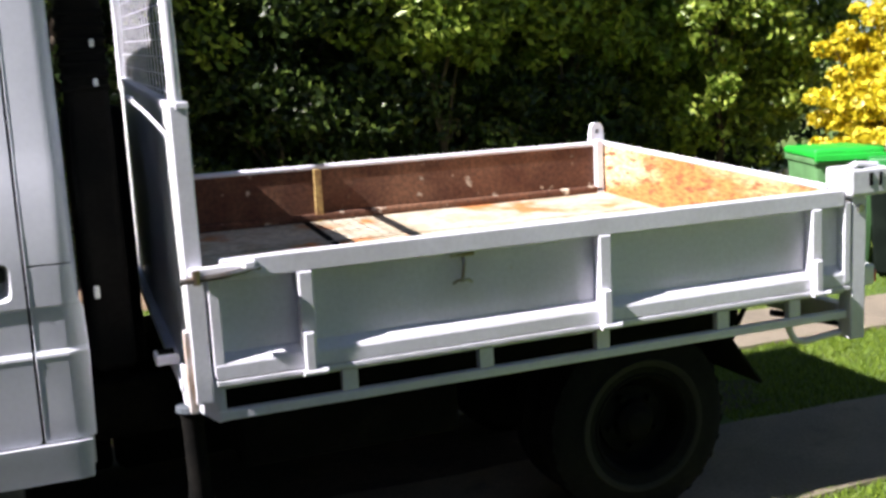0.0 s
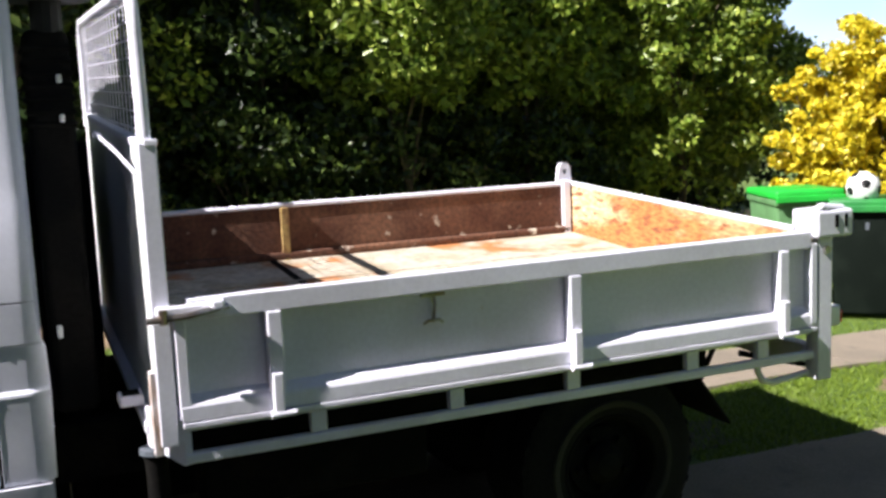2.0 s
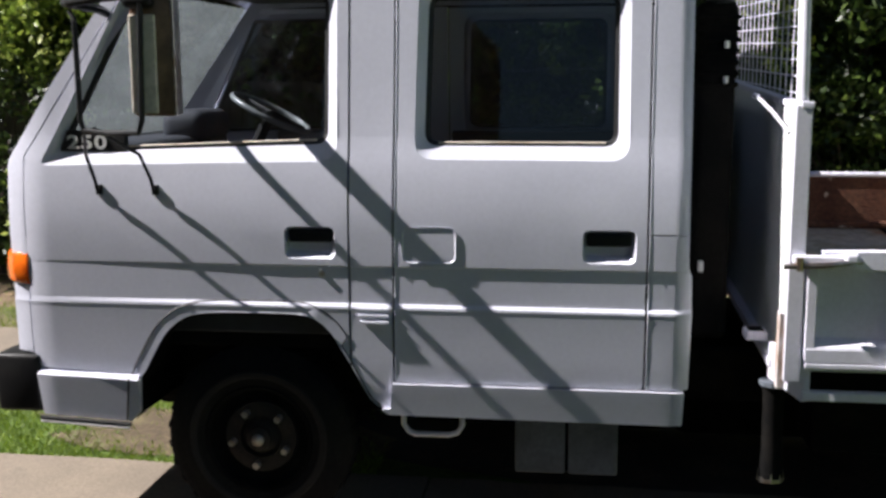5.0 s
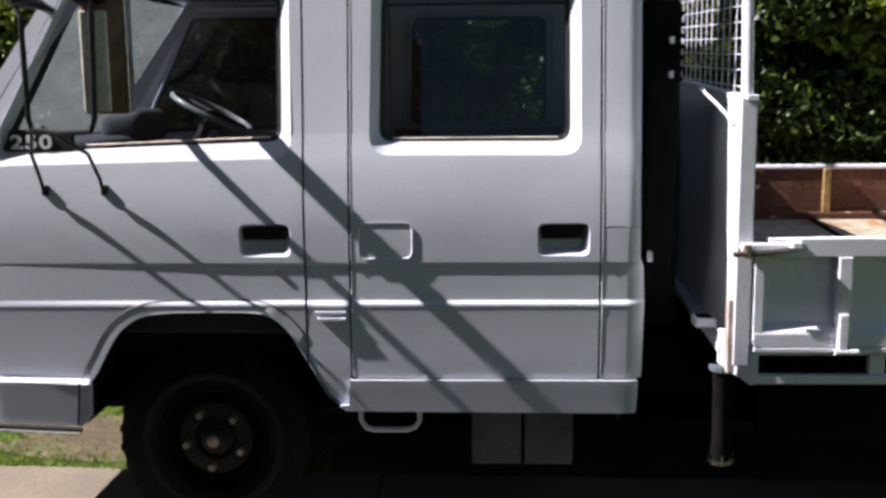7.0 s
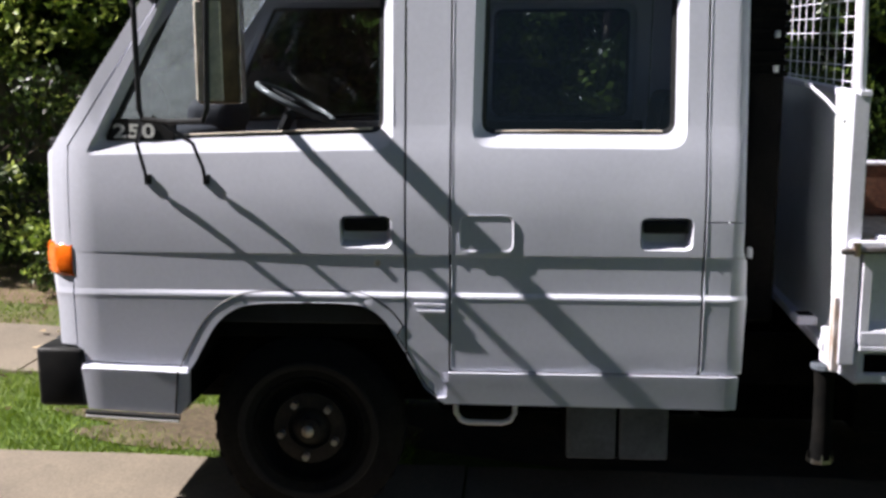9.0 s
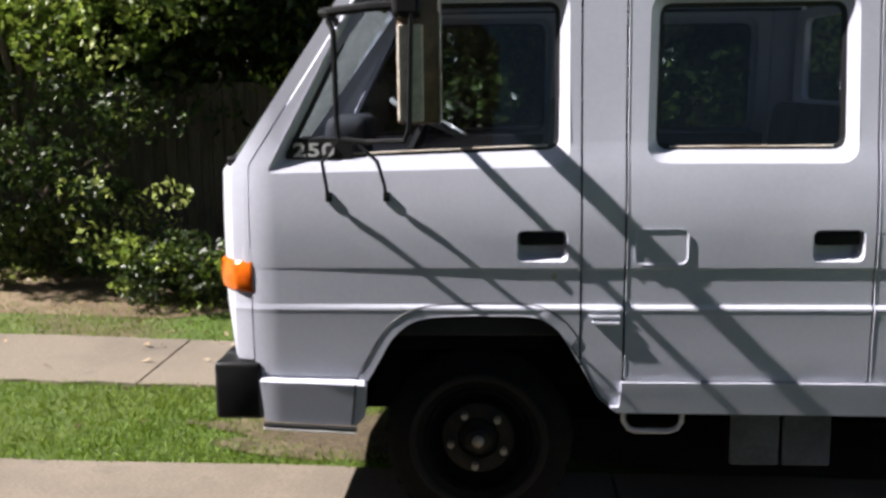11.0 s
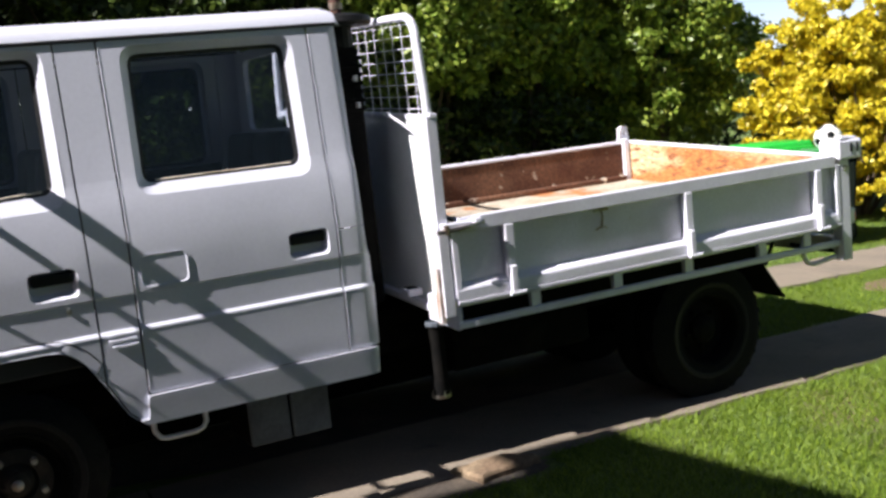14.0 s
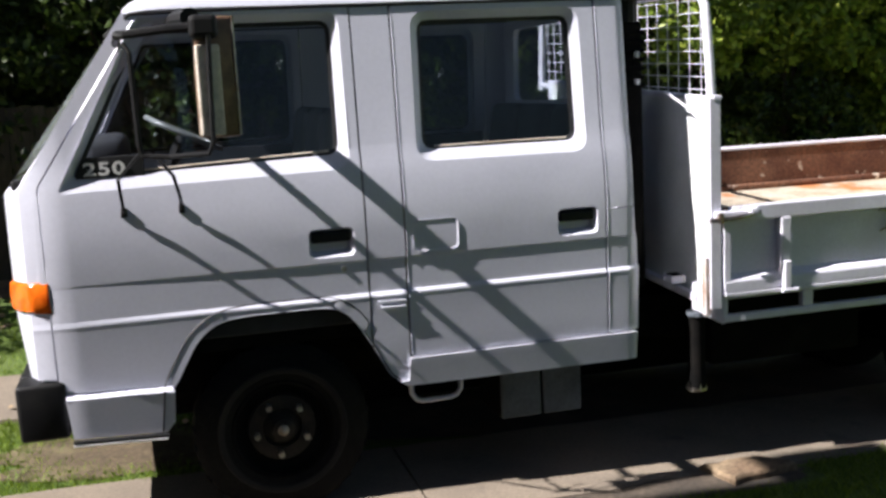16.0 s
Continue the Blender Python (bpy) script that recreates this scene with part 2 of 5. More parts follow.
def rod(bm, points, r, seg=8, flat=None):
    """A bar of round section along a line of points, with closed ends."""
    pts = [Vector(p) for p in points]
    rings = []
    side = None
    for i, p in enumerate(pts):
        way = (pts[min(i + 1, len(pts) - 1)] - pts[max(i - 1, 0)]).normalized()
        if side is None:
            side = way.orthogonal().normalized()
        side = (side - way * side.dot(way)).normalized()
        up = way.cross(side)
        rr = r[i] if isinstance(r, (list, tuple)) else r
        rings.append([bm.verts.new(p + rr * (math.cos(a) * side + math.sin(a) * up)) for a in [2 * math.pi * k / seg for k in range(seg)]])
    for a, b in zip(rings, rings[1:]):
        for k in range(seg):
            bm.faces.new((a[k], a[(k + 1) % seg], b[(k + 1) % seg], b[k]))
    bm.faces.new(rings[0][::-1])
    bm.faces.new(rings[-1])
    return bm


def lathe(bm, centre, profile, seg=40):
    """Turns (radius, y) pairs about an axis along y."""
    c = Vector(centre)
    rings = []
    for r, y in profile:
        rings.append([bm.verts.new(c + Vector((r * math.cos(a), y, r * math.sin(a)))) for a in [2 * math.pi * k / seg for k in range(seg)]])
    for a, b in zip(rings, rings[1:]):
        for k in range(seg):
            bm.faces.new((a[k], b[k], b[(k + 1) % seg], a[(k + 1) % seg]))
    return bm


def rounded(points, r, n=4):
    """A polygon with its corners rounded; r is one radius or one for each corner."""
    out = []
    count = len(points)
    for i in range(count):
        p, a, b = Vector(points[i]), Vector(points[i - 1]), Vector(points[(i + 1) % count])
        rr = r[i] if isinstance(r, (list, tuple)) else r
        if rr <= 0:
            out.append(p)
            continue
        u, w = (a - p).normalized(), (b - p).normalized()
        half = math.acos(max(-1, min(1, u.dot(w)))) / 2
        back = min(rr / math.tan(half), (a - p).length * 0.45, (b - p).length * 0.45)
        s, e = p + u * back, p + w * back
        for k in range(n + 1):
            t = k / n
            out.append((1 - t) ** 2 * s + 2 * t * (1 - t) * p + t * t * e)
    return out


def grown(points, d):
    """A loop moved outwards by d (a negative d moves it in)."""
    pts = [Vector(p) for p in points]
    area = sum(a.x * b.y - b.x * a.y for a, b in zip(pts, pts[1:] + pts[:1]))
    sign = 1 if area > 0 else -1
    out = []
    for i, p in enumerate(pts):
        u, w = (p - pts[i - 1]).normalized(), (pts[(i + 1) % len(pts)] - p).normalized()
        n1, n2 = Vector((u.y, -u.x)), Vector((w.y, -w.x))
        n = (n1 + n2)
        if n.length < 1e-6:
            n = n1
        n.normalize()
        out.append(p + sign * d * n / max(0.5, n.dot(n1)))
    return out


def joined(bm, loops):
    """Fills the flat region between an outer loop and its holes, (x, z) pairs at y = 0."""
    for loop in loops:
        vs = [bm.verts.new((p[0], 0, p[1])) for p in loop]
        for a, b in zip(vs, vs[1:] + vs[:1]):
            bm.edges.new((a, b))
    bmesh.ops.triangle_fill(bm, use_beauty=True, use_dissolve=False, edges=list(bm.edges))
    return bm


# ---- the truck's cab ----
WIDE = 1.75           # the cab is as wide as this; its near side lies about y = 0
SKIN = [(0.40, 0.026), (0.52, 0.016), (0.60, 0.009), (0.65, 0.004), (0.75, 0.001), (0.85, -0.002), (0.905, -0.005), (0.922, -0.0070),
        (0.930, -0.006), (0.942, 0.006), (1.0, 0.005), (1.074, 0.003), (1.083, -0.002), (1.2, -0.004), (1.3, 0.000), (1.40, 0.010), (1.48, 0.022),
        (1.55, 0.038), (1.80, 0.062), (2.0, 0.082), (2.2, 0.102)]
CUTS = [z for z, _ in SKIN[1:-1]]


def skin_y(x, z):
    """How far in the cab's side lies at a height; the crease under the belt fades towards the front."""
    for (za, ya), (zb, yb) in zip(SKIN, SKIN[1:]):
        if z <= zb:
            break
    y = ya + (yb - ya) * max(0.0, min(1.0, (z - za) / (zb - za)))
    if 0.93 < z < 1.085:
        y *= 0.1 + 0.9 * max(0.0, min(1.0, (x + 2.3) / 1.0))
    if x > 0.13:
        y += 8.0 * (x - 0.13) ** 2
    if x < -2.2:
        y += 1.2 * (-2.2 - x) ** 2
    return y


def other_side(bm):
    for v in bm.verts:
        v.co.y = WIDE - v.co.y
    bmesh.ops.reverse_faces(bm, faces=list(bm.faces))
    return bm


def skin_panel(outer, holes=(), lift=0.0, thick=0.028, far=False):
    """A sheet of the cab's side between loops of (x, z), following its curve."""
    bm = joined(bmesh.new(), [outer, *holes])
    for z in CUTS:
        bmesh.ops.bisect_plane(bm, geom=[*bm.verts, *bm.edges, *bm.faces], plane_co=(0, 0, z), plane_no=(0, 0, 1), dist=1e-5)
    for k in range(18):
        bmesh.ops.bisect_plane(bm, geom=[*bm.verts, *bm.edges, *bm.faces], plane_co=(-2.34 + 0.145 * k, 0, 0), plane_no=(1, 0, 0), dist=1e-5)
    for v in bm.verts:
        v.co.y = skin_y(v.co.x, v.co.z) - lift
    got = bmesh.ops.extrude_face_region(bm, geom=list(bm.faces))["geom"]
    for v in got:
        if isinstance(v, bmesh.types.BMVert):
            v.co.y += thick
    bmesh.ops.recalc_face_normals(bm, faces=list(bm.faces))
    return other_side(bm) if far else bm


def skin_part(name, bm, parent, far=False):
    """A sheet of the cab's side whose shading follows the pressed curve of the skin."""
    ob = part(name, bm, PAINT, parent, smooth=24)
    me = ob.data
    turned = -1 if far else 1
    out = []
    for f in me.polygons:
        for i in f.vertices:
            if abs(f.normal.y) < 0.6:
                out.append(f.normal.copy())
                continue
            q = me.vertices[i].co.lerp(f.center, 0.1)
            low, high = q.z - 0.03, q.z + 0.03
            if 0.86 < q.z < 1.12:
                low = max(z for z, _ in SKIN if z <= f.center.z) + 1e-5
                high = min(z for z, _ in SKIN if z > f.center.z) - 1e-5
            gz = (skin_y(q.x, high) - skin_y(q.x, low)) / (high - low)
            gx = (skin_y(q.x + 0.02, q.z) - skin_y(q.x - 0.02, q.z)) / 0.04
            n = Vector((gx, -1.0, gz)).normalized()
            n.y *= turned
            out.append(n if n.dot(f.normal) > 0 else -n)
    me.normals_split_custom_set([tuple(n) for n in out])
    return ob


def reveal(outer, inner, depth, far=False, lift=0.0, back=False):
    """The sloped border between an opening's outer loop on the skin and an inner loop set in by depth; back closes it."""
    bm = bmesh.new()
    a = [bm.verts.new((p[0], skin_y(p[0], p[1]) - lift, p[1])) for p in outer]
    b = [bm.verts.new((p[0], skin_y(p[0], p[1]) + depth, p[1])) for p in inner]
    c = [bm.verts.new((p[0], skin_y(p[0], p[1]) + depth + 0.02, p[1])) for p in inner]
    n = len(a)
    for k in range(n):
        j = (k + 1) % n
        bm.faces.new((a[k], a[j], b[j], b[k]))
        bm.faces.new((b[k], b[j], c[j], c[k]))
    if back:
        bm.faces.new(c)
    return other_side(bm) if far else bm


def pane(loop, depth, far=False):
    bm = bmesh.new()
    bm.faces.new([bm.verts.new((p[0], skin_y(p[0], p[1]) + depth, p[1])) for p in loop])
    return other_side(bm) if far else bm


truck = thing("tipper_truck", (0.3, 0.87, 0.0), "white crew-cab tipper truck with a rusty tray on the drive", "truck")

FRONT_WIN = rounded([(-2.232, 1.440), (-1.088, 1.462), (-1.090, 2.096), (-1.885, 2.096)], [0.02, 0.075, 0.06, 0.04], 5)
FRONT_GLASS = rounded([(-2.172, 1.490), (-1.128, 1.522), (-1.124, 2.064), (-1.878, 2.064)], [0.02, 0.05, 0.05, 0.03], 5)
REAR_WIN = rounded([(-0.806, 1.470), (-0.040, 1.466), (-0.044, 2.088), (-0.792, 2.088)], 0.075, 5)
REAR_GLASS = rounded([(-0.772, 1.518), (-0.080, 1.516), (-0.082, 2.052), (-0.758, 2.052)], 0.05, 5)
ARCH = [(-1.872, 0.625), (-1.845, 0.66), (-1.812, 0.72), (-1.765, 0.80), (-1.715, 0.85), (-1.655, 0.882), (-1.56, 0.896), (-1.40, 0.899), (-1.24, 0.896),
        (-1.175, 0.876), (-1.125, 0.835), (-1.085, 0.775)]
ARCH_BACK = [(-1.085, 0.775), (-1.05, 0.715), (-1.005, 0.63), (-0.975, 0.575), (-0.94, 0.545)]


def flowing(points, n=3):
    """A finer line through the same points."""
    p = [points[0], *points, points[-1]]
    out = []
    for a, b, c, d in zip(p, p[1:], p[2:], p[3:]):
        for k in range(n):
            t = k / n
            out.append(tuple(0.5 * (2 * b[i] + (c[i] - a[i]) * t + (2 * a[i] - 5 * b[i] + 4 * c[i] - d[i]) * t * t + (3 * b[i] - a[i] - 3 * c[i] + d[i]) * t ** 3) for i in (0, 1)))
    return out + [points[-1]]


ARCH = flowing(ARCH)
RECESS = {"front": (-1.285, -1.095), "rear": (-0.200, -0.012)}


def door(which, far):
    front = which == "front"
    if front:
        outer = [(-2.296, 0.662), (-1.885, 0.65), *ARCH[3:], (-1.050, 0.72), (-1.048, 2.118), (-1.868, 2.118), (-2.296, 1.47)]
        win, glass = FRONT_WIN, FRONT_GLASS
    else:
        outer = rounded([(-0.880, 0.648), (0.022, 0.648), (0.026, 2.112), (-0.872, 2.112)], 0.012, 2)
        win, glass = REAR_WIN, REAR_GLASS
    a, b = RECESS[which]
    cup = rounded([(a, 1.105), (b, 1.105), (b, 1.225), (a, 1.225)], 0.03, 4)
    cup_in = rounded([(a + 0.006, 1.128), (b - 0.02, 1.128), (b - 0.02, 1.219), (a + 0.006, 1.219)], 0.022, 4)
    side = skin_part(f"{which}_door", skin_panel(outer, [win, cup], far=far), truck, far)
    part("window_surround", reveal(win, glass, 0.027, far), PAINT, side, smooth=40)
    g = part("window_glass", pane(grown(glass, 0.004), 0.040, far), GLASS, side, "tinted glass pane")
    g.visible_shadow = False
    part("window_seal", reveal(grown(glass, 0.001), grown(glass, -0.016), 0.034, far, lift=-0.029), TRIM, side, "black rubber seal")
    (x0, z0), (x1, z1) = ((min(p[0] for p in glass) + 0.05, min(p[1] for p in glass) + 0.012), (max(p[0] for p in glass) - 0.045, min(p[1] for p in glass) + (0.046 if front else 0.012)))
    strip = rod(bmesh.new(), [(x0, skin_y(x0, z0) + 0.029, z0), (x1, skin_y(x1, z1) + 0.029, z1)], 0.0045, 6)
    part("weather_strip", other_side(strip) if far else strip, MIRROR_BACK, side, "thin pale weather strip")
    part("handle_recess", reveal(cup, cup_in, 0.03, far, back=True), PAINT, side, smooth=40)
    bar = boxed((a + 0.012, 0.004, 1.165), (b - 0.014, 0.034, 1.213), 0.012, 3)
    part("door_handle", other_side(bar) if far else bar, BLACK, side, "black plastic pull handle")
    if front:
        lock = rod(bmesh.new(), [(-1.147, skin_y(-1.15, 1.05) - 0.006, 1.052), (-1.147, skin_y(-1.15, 1.05) + 0.01, 1.052)], 0.011, 12)
        part("lock", other_side(lock) if far else lock, STEEL, side, "small steel key lock")
    else:
        flap = rounded([(-0.845, 1.10), (-0.655, 1.10), (-0.655, 1.226), (-0.845, 1.226)], 0.028, 4)
        part("fuel_flap", reveal(grown(flap, 0.003), grown(flap, -0.010), 0.008, far, lift=0.004, back=True), PAINT, side, smooth=40)
    # inner lining and armrest of the door
    lining = boxed((a - 0.5 if front else -0.86, 0.075, 0.80), (-1.09 if front else 0.0, 0.10, 1.50), 0.01)
    part("door_lining", other_side(lining) if far else lining, LINING, side)
    return side


def cab_sides(far):
    # the panel between the doors, the corner behind, the sill, the skirt ahead of the wheel
    post = [(-1.042, 0.70), (-1.005, 0.63), (-0.975, 0.575), (-0.94, 0.545), (-0.889, 0.545), (-0.881, 2.118), (-1.040, 2.118)]
    p = skin_part("centre_pillar", skin_panel(post, lift=-0.001, far=far), truck, far)
    for k, z in enumerate((0.932, 0.908, 0.884)):
        slat = bmesh.new()
        a, b, out = -1.022 + 0.010 * k, -0.900, -0.011 - 0.003 * k
        top = [slat.verts.new(q) for q in ((a, out, z - 0.006), (b, out, z - 0.006), (b, 0.03, z + 0.008), (a, 0.03, z + 0.008))]
        low = [slat.verts.new(q.co - Vector((0, 0, 0.008))) for q in top]
        slat.faces.new(top)
        slat.faces.new(low[::-1])
        for j in range(4):
            slat.faces.new((top[j], low[j], low[(j + 1) % 4], top[(j + 1) % 4]))
        bmesh.ops.recalc_face_normals(slat, faces=list(slat.faces))
        part("louvre", other_side(slat) if far else slat, PAINT, p)
    skin_part("rear_quarter_upper", skin_panel([(0.032, 1.212), (0.12, 1.212), (0.145, 1.212), (0.164, 1.212), (0.170, 2.112), (0.15, 2.112), (0.13, 2.112), (0.036, 2.112)], far=far), truck, far)
    skin_part("rear_quarter_lower", skin_panel([(0.031, 0.648), (0.12, 0.648), (0.145, 0.648), (0.165, 0.648), (0.184, 0.648), (0.190, 0.926), (0.186, 1.06), (0.170, 1.10), (0.164, 1.206), (0.145, 1.206), (0.12, 1.206), (0.032, 1.206)], far=far), truck, far)
    sill = [(-0.94, 0.543), (-0.905, 0.520), (0.12, 0.515), (0.166, 0.515), (0.170, 0.640), (0.12, 0.641), (0.029, 0.642), (-0.89, 0.642), (-0.897, 0.543)]
    skin_part("sill", skin_panel(rounded(sill, 0.006, 2), lift=0.014, far=far), truck, far)
    skirt = [(-2.262, 0.478), (-1.905, 0.462), (-1.872, 0.50), (-1.862, 0.628), (-1.885, 0.632), (-2.275, 0.640)]
    s = skin_part("front_skirt", skin_panel(skirt, lift=0.032, far=far), truck, far)
    edge = bmesh.new()
    for x0, z0, x1, z1 in [(-2.275, 0.650, -1.87, 0.640)]:
        q = [edge.verts.new(c) for c in ((x0, skin_y(x0, 0.64) - 0.034, z0 - 0.012), (x1, skin_y(x1, 0.64) - 0.034, z1 - 0.012),
                                         (x1, skin_y(x1, 0.66) + 0.02, z1 + 0.012), (x0, skin_y(x0, 0.66) + 0.02, z0 + 0.012))]
        edge.faces.new(q)
    part("skirt_ledge", other_side(edge) if far else edge, PAINT, s)
    hem = rod(bmesh.new(), [(-2.262, -0.030, 0.472), (-1.90, -0.030, 0.456)], 0.009, 8)
    part("skirt_trim", other_side(hem) if far else hem, TRIM, s, "black rubber trim strip")
    bead = rod(bmesh.new(), [(-2.262, -0.032, 0.458), (-1.905, -0.032, 0.442)], 0.0065, 8)
    part("skirt_bead", other_side(bead) if far else bead, WHITE, s, "thin white bead")
    groove = rod(bmesh.new(), [(-1.922, skin_y(-1.92, 0.47) - 0.033, 0.468), (-1.912, skin_y(-1.91, 0.55) - 0.033, 0.55), (-1.902, skin_y(-1.90, 0.63) - 0.033, 0.632)], 0.0042, 6)
    part("skirt_seam", other_side(groove) if far else groove, TRIM, s)
    # thin rods in body paint, added to catch a highlight along the shut lines
    for name, x0, x1, low, high in (("shut_line_bead", 0.0335, 0.0372, 0.655, 2.108), ("shut_line_bead", -0.8775, -0.8700, 0.655, 2.108)):
        zs = [low, *[z for z in CUTS if low < z < high], high]
        bead = rod(bmesh.new(), [(x0 + (x1 - x0) * (z - low) / (high - low), skin_y(x0, z) + 0.0012, z) for z in zs], 0.0028, 6)
        part(name, other_side(bead) if far else bead, PAINT, truck, smooth=60)
    # a raised lip round the wheel opening
    lip = bmesh.new()
    line = [(-1.895, 0.47), (-1.888, 0.60), *ARCH[3:], *ARCH_BACK[1:]]
    out = [Vector(q) for q in line]
    ring, edge_line = [], []
    for i, q in enumerate(out):
        w = (out[min(i + 1, len(out) - 1)] - out[max(i - 1, 0)]).normalized()
        n = Vector((-w.y, w.x))
        wide = 0.045 if i > 1 else 0.03
        if i > len(line) - 6:
            wide = 0.008
        edge_line.append(q - 0.003 * n)
        o = q + n * wide
        ring.append([lip.verts.new(c) for c in ((q.x, skin_y(q.x, q.y) + 0.006, q.y), (q.x, skin_y(q.x, q.y) - 0.0010, q.y),
                                                (o.x, skin_y(o.x, o.y) - 0.0004, o.y), (o.x, skin_y(o.x, o.y) + 0.004, o.y))])
    for a, b in zip(ring[:-4], ring[1:-3]):
        for k in range(3):
            lip.faces.new((a[k], a[k + 1], b[k + 1], b[k]))
    seam = rod(bmesh.new(), [row[3].co - Vector((0, 0.003, 0)) for row in ring], 0.0032, 5)
    part("arch_seam", other_side(seam) if far else seam, TRIM, truck)
    part("arch_lip", other_side(lip) if far else lip, PAINT, truck, smooth=20)
    # the dark liner in the arch, black for shade, covering the panels' sunlit edges
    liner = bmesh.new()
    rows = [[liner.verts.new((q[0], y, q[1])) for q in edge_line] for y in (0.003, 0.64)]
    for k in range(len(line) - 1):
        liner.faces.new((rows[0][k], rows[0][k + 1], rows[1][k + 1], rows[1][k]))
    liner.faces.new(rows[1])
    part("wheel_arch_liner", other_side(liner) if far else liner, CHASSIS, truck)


NOSE = [0.0, 0.004, 0.012, 0.025, 0.045, 0.075, 0.11, 0.16, 0.22, 0.35, 0.55, 0.875]
NOSE = NOSE + [WIDE - y for y in NOSE[-2::-1]]


def nose_point(y, z):
    d = min(y, WIDE - y)
    curve = 0.135 * (1 - math.sqrt(max(0.0, 1 - ((0.20 - d) / 0.20) ** 2))) if d < 0.20 else 0.0
    bow = 0.05 * (1 - ((y - WIDE / 2) / (WIDE / 2)) ** 2)
    x = -2.425 + curve - bow
    if z > 1.44:
        x += (z - 1.44) * 0.745
    elif z < 0.95:
        x += (0.95 - z) * 0.10
    inset = skin_y(-2.1, z) + 0.012
    near = inset + (WIDE - 2 * inset) * y / WIDE
    return Vector((x, near, z))


def nose_sheet(zs, ys):
    bm = bmesh.new()
    grid = [[bm.verts.new(nose_point(y, z)) for y in ys] for z in zs]
    for a, b in zip(grid, grid[1:]):
        for k in range(len(ys) - 1):
            bm.faces.new((a[k], a[k + 1], b[k + 1], b[k]))
    return bm


part("front_panel", nose_sheet([0.70, 0.75, 0.85, 0.95, 1.1, 1.2, 1.3, 1.40, 1.435, 1.445, 1.47], NOSE), PAINT, truck, smooth=50)
pillar = [y for y in NOSE if y <= 0.076]
for ys in (pillar, [WIDE - y for y in pillar[::-1]]):
    part("windscreen_pillar", nose_sheet([1.465, 1.6, 1.8, 2.0, 2.15], ys), PAINT, truck, smooth=50)
screen = part("windscreen", nose_sheet([1.49, 1.7, 1.9, 2.12], [y for y in NOSE if 0.07 <= y <= WIDE - 0.07]), DUSTY_GLASS, truck, "sloping dusty glass windscreen", 60)
screen.visible_shadow = False
part("scuttle", boxed((-2.40, 0.10, 1.46), (-2.36, WIDE - 0.10, 1.50), 0.01), TRIM, truck)
for far in (False, True):
    strip = skin_panel([(-2.372, 0.72), (-2.302, 0.72), (-2.302, 1.472), (-1.874, 2.122), (-1.93, 2.122), (-2.372, 1.46)], far=far, thick=0.02)
    skin_part("front_corner", strip, truck, far)
    cab_sides(far)
    door("front", far)
    door("rear", far)
    lens = bmesh.new()
    ys = [0.0, 0.01, 0.025, 0.045, 0.075, 0.11, 0.15]
    for out_x, z0, z1 in ((0.016, 0.985, 1.108),):
        inner = [nose_point(y, 1.05) for y in ys]
        inner.insert(0, Vector((-2.298, skin_y(-2.30, 1.05), 1.05)))
        grid = []
        for z, o in ((z0, 0.004), (z0 + 0.012, out_x), ((z0 + z1) / 2, out_x + 0.004), (z1 - 0.012, out_x), (z1, 0.004)):
            grid.append([lens.verts.new((q.x - o * (0.35 if k < 2 else 0.9), q.y - o * (0.3 if k < 2 else 0.8 if k < 4 else 0.5), z)) for k, q in enumerate(inner)])
        for a, b in zip(grid, grid[1:]):
            for k in range(len(inner) - 1):
                lens.faces.new((a[k], a[k + 1], b[k + 1], b[k]))
    part("indicator", other_side(lens) if far else lens, AMBER, truck, "orange wrap-round indicator lens", 40)

# roof: gutter, rounded edge, slight crown
roof = bmesh.new()
xs = [-1.93, -1.90, -1.84, -1.7, -1.2, -0.6, 0.0, 0.13, 0.178, 0.192]
half = [(0.092, 2.118), (0.088, 2.128), (0.092, 2.138), (0.098, 2.150), (0.110, 2.172), (0.14, 2.192), (0.22, 2.206), (0.5, 2.222), (0.875, 2.228)]
sect = half + [(WIDE - y, z) for y, z in half[-2::-1]]
rows = []
for i, x in enumerate(xs):
    drop = {0: 0.085, 1: 0.05, 2: 0.018, 8: 0.02, 9: 0.075}.get(i, 0.0)
    rows.append([roof.verts.new((x, y, z - drop * (z - 2.10) / 0.128)) for y, z in sect])
for a, b in zip(rows, rows[1:]):
    for k in range(len(sect) - 1):
        roof.faces.new((a[k], a[k + 1], b[k + 1], b[k]))
bmesh.ops.recalc_face_normals(roof, faces=list(roof.faces))
part("roof", roof, PAINT, truck, smooth=35)
for y in (0.094, WIDE - 0.094):
    part("rain_gutter", rod(bmesh.new(), [(-2.0, y + (0.02 if y < 1 else -0.02), 2.03), (-1.90, y, 2.112), (-1.5, y, 2.120), (0.172, y, 2.120)], 0.0085, 8), TRIM, truck)
part("roof_lining", boxed((-1.85, 0.2, 2.14), (0.14, WIDE - 0.2, 2.16), 0.0), LINING, truck)
# rear wall with its window
back = bmesh.new()
wall_loop = [(0.115, 0.52), (WIDE - 0.115, 0.52), (WIDE - 0.045, 0.85), (WIDE - 0.04, 1.2), (WIDE - 0.13, 2.11), (0.13, 2.11), (0.04, 1.2), (0.045, 0.85)]
hole = rounded([(0.25, 1.67), (1.50, 1.67), (1.48, 2.06), (0.27, 2.06)], 0.06, 4)
joined(back, [wall_loop, hole])
for v in back.verts:
    v.co = Vector((0.176, v.co.x, v.co.z))
ext = bmesh.ops.extrude_face_region(back, geom=list(back.faces))["geom"]
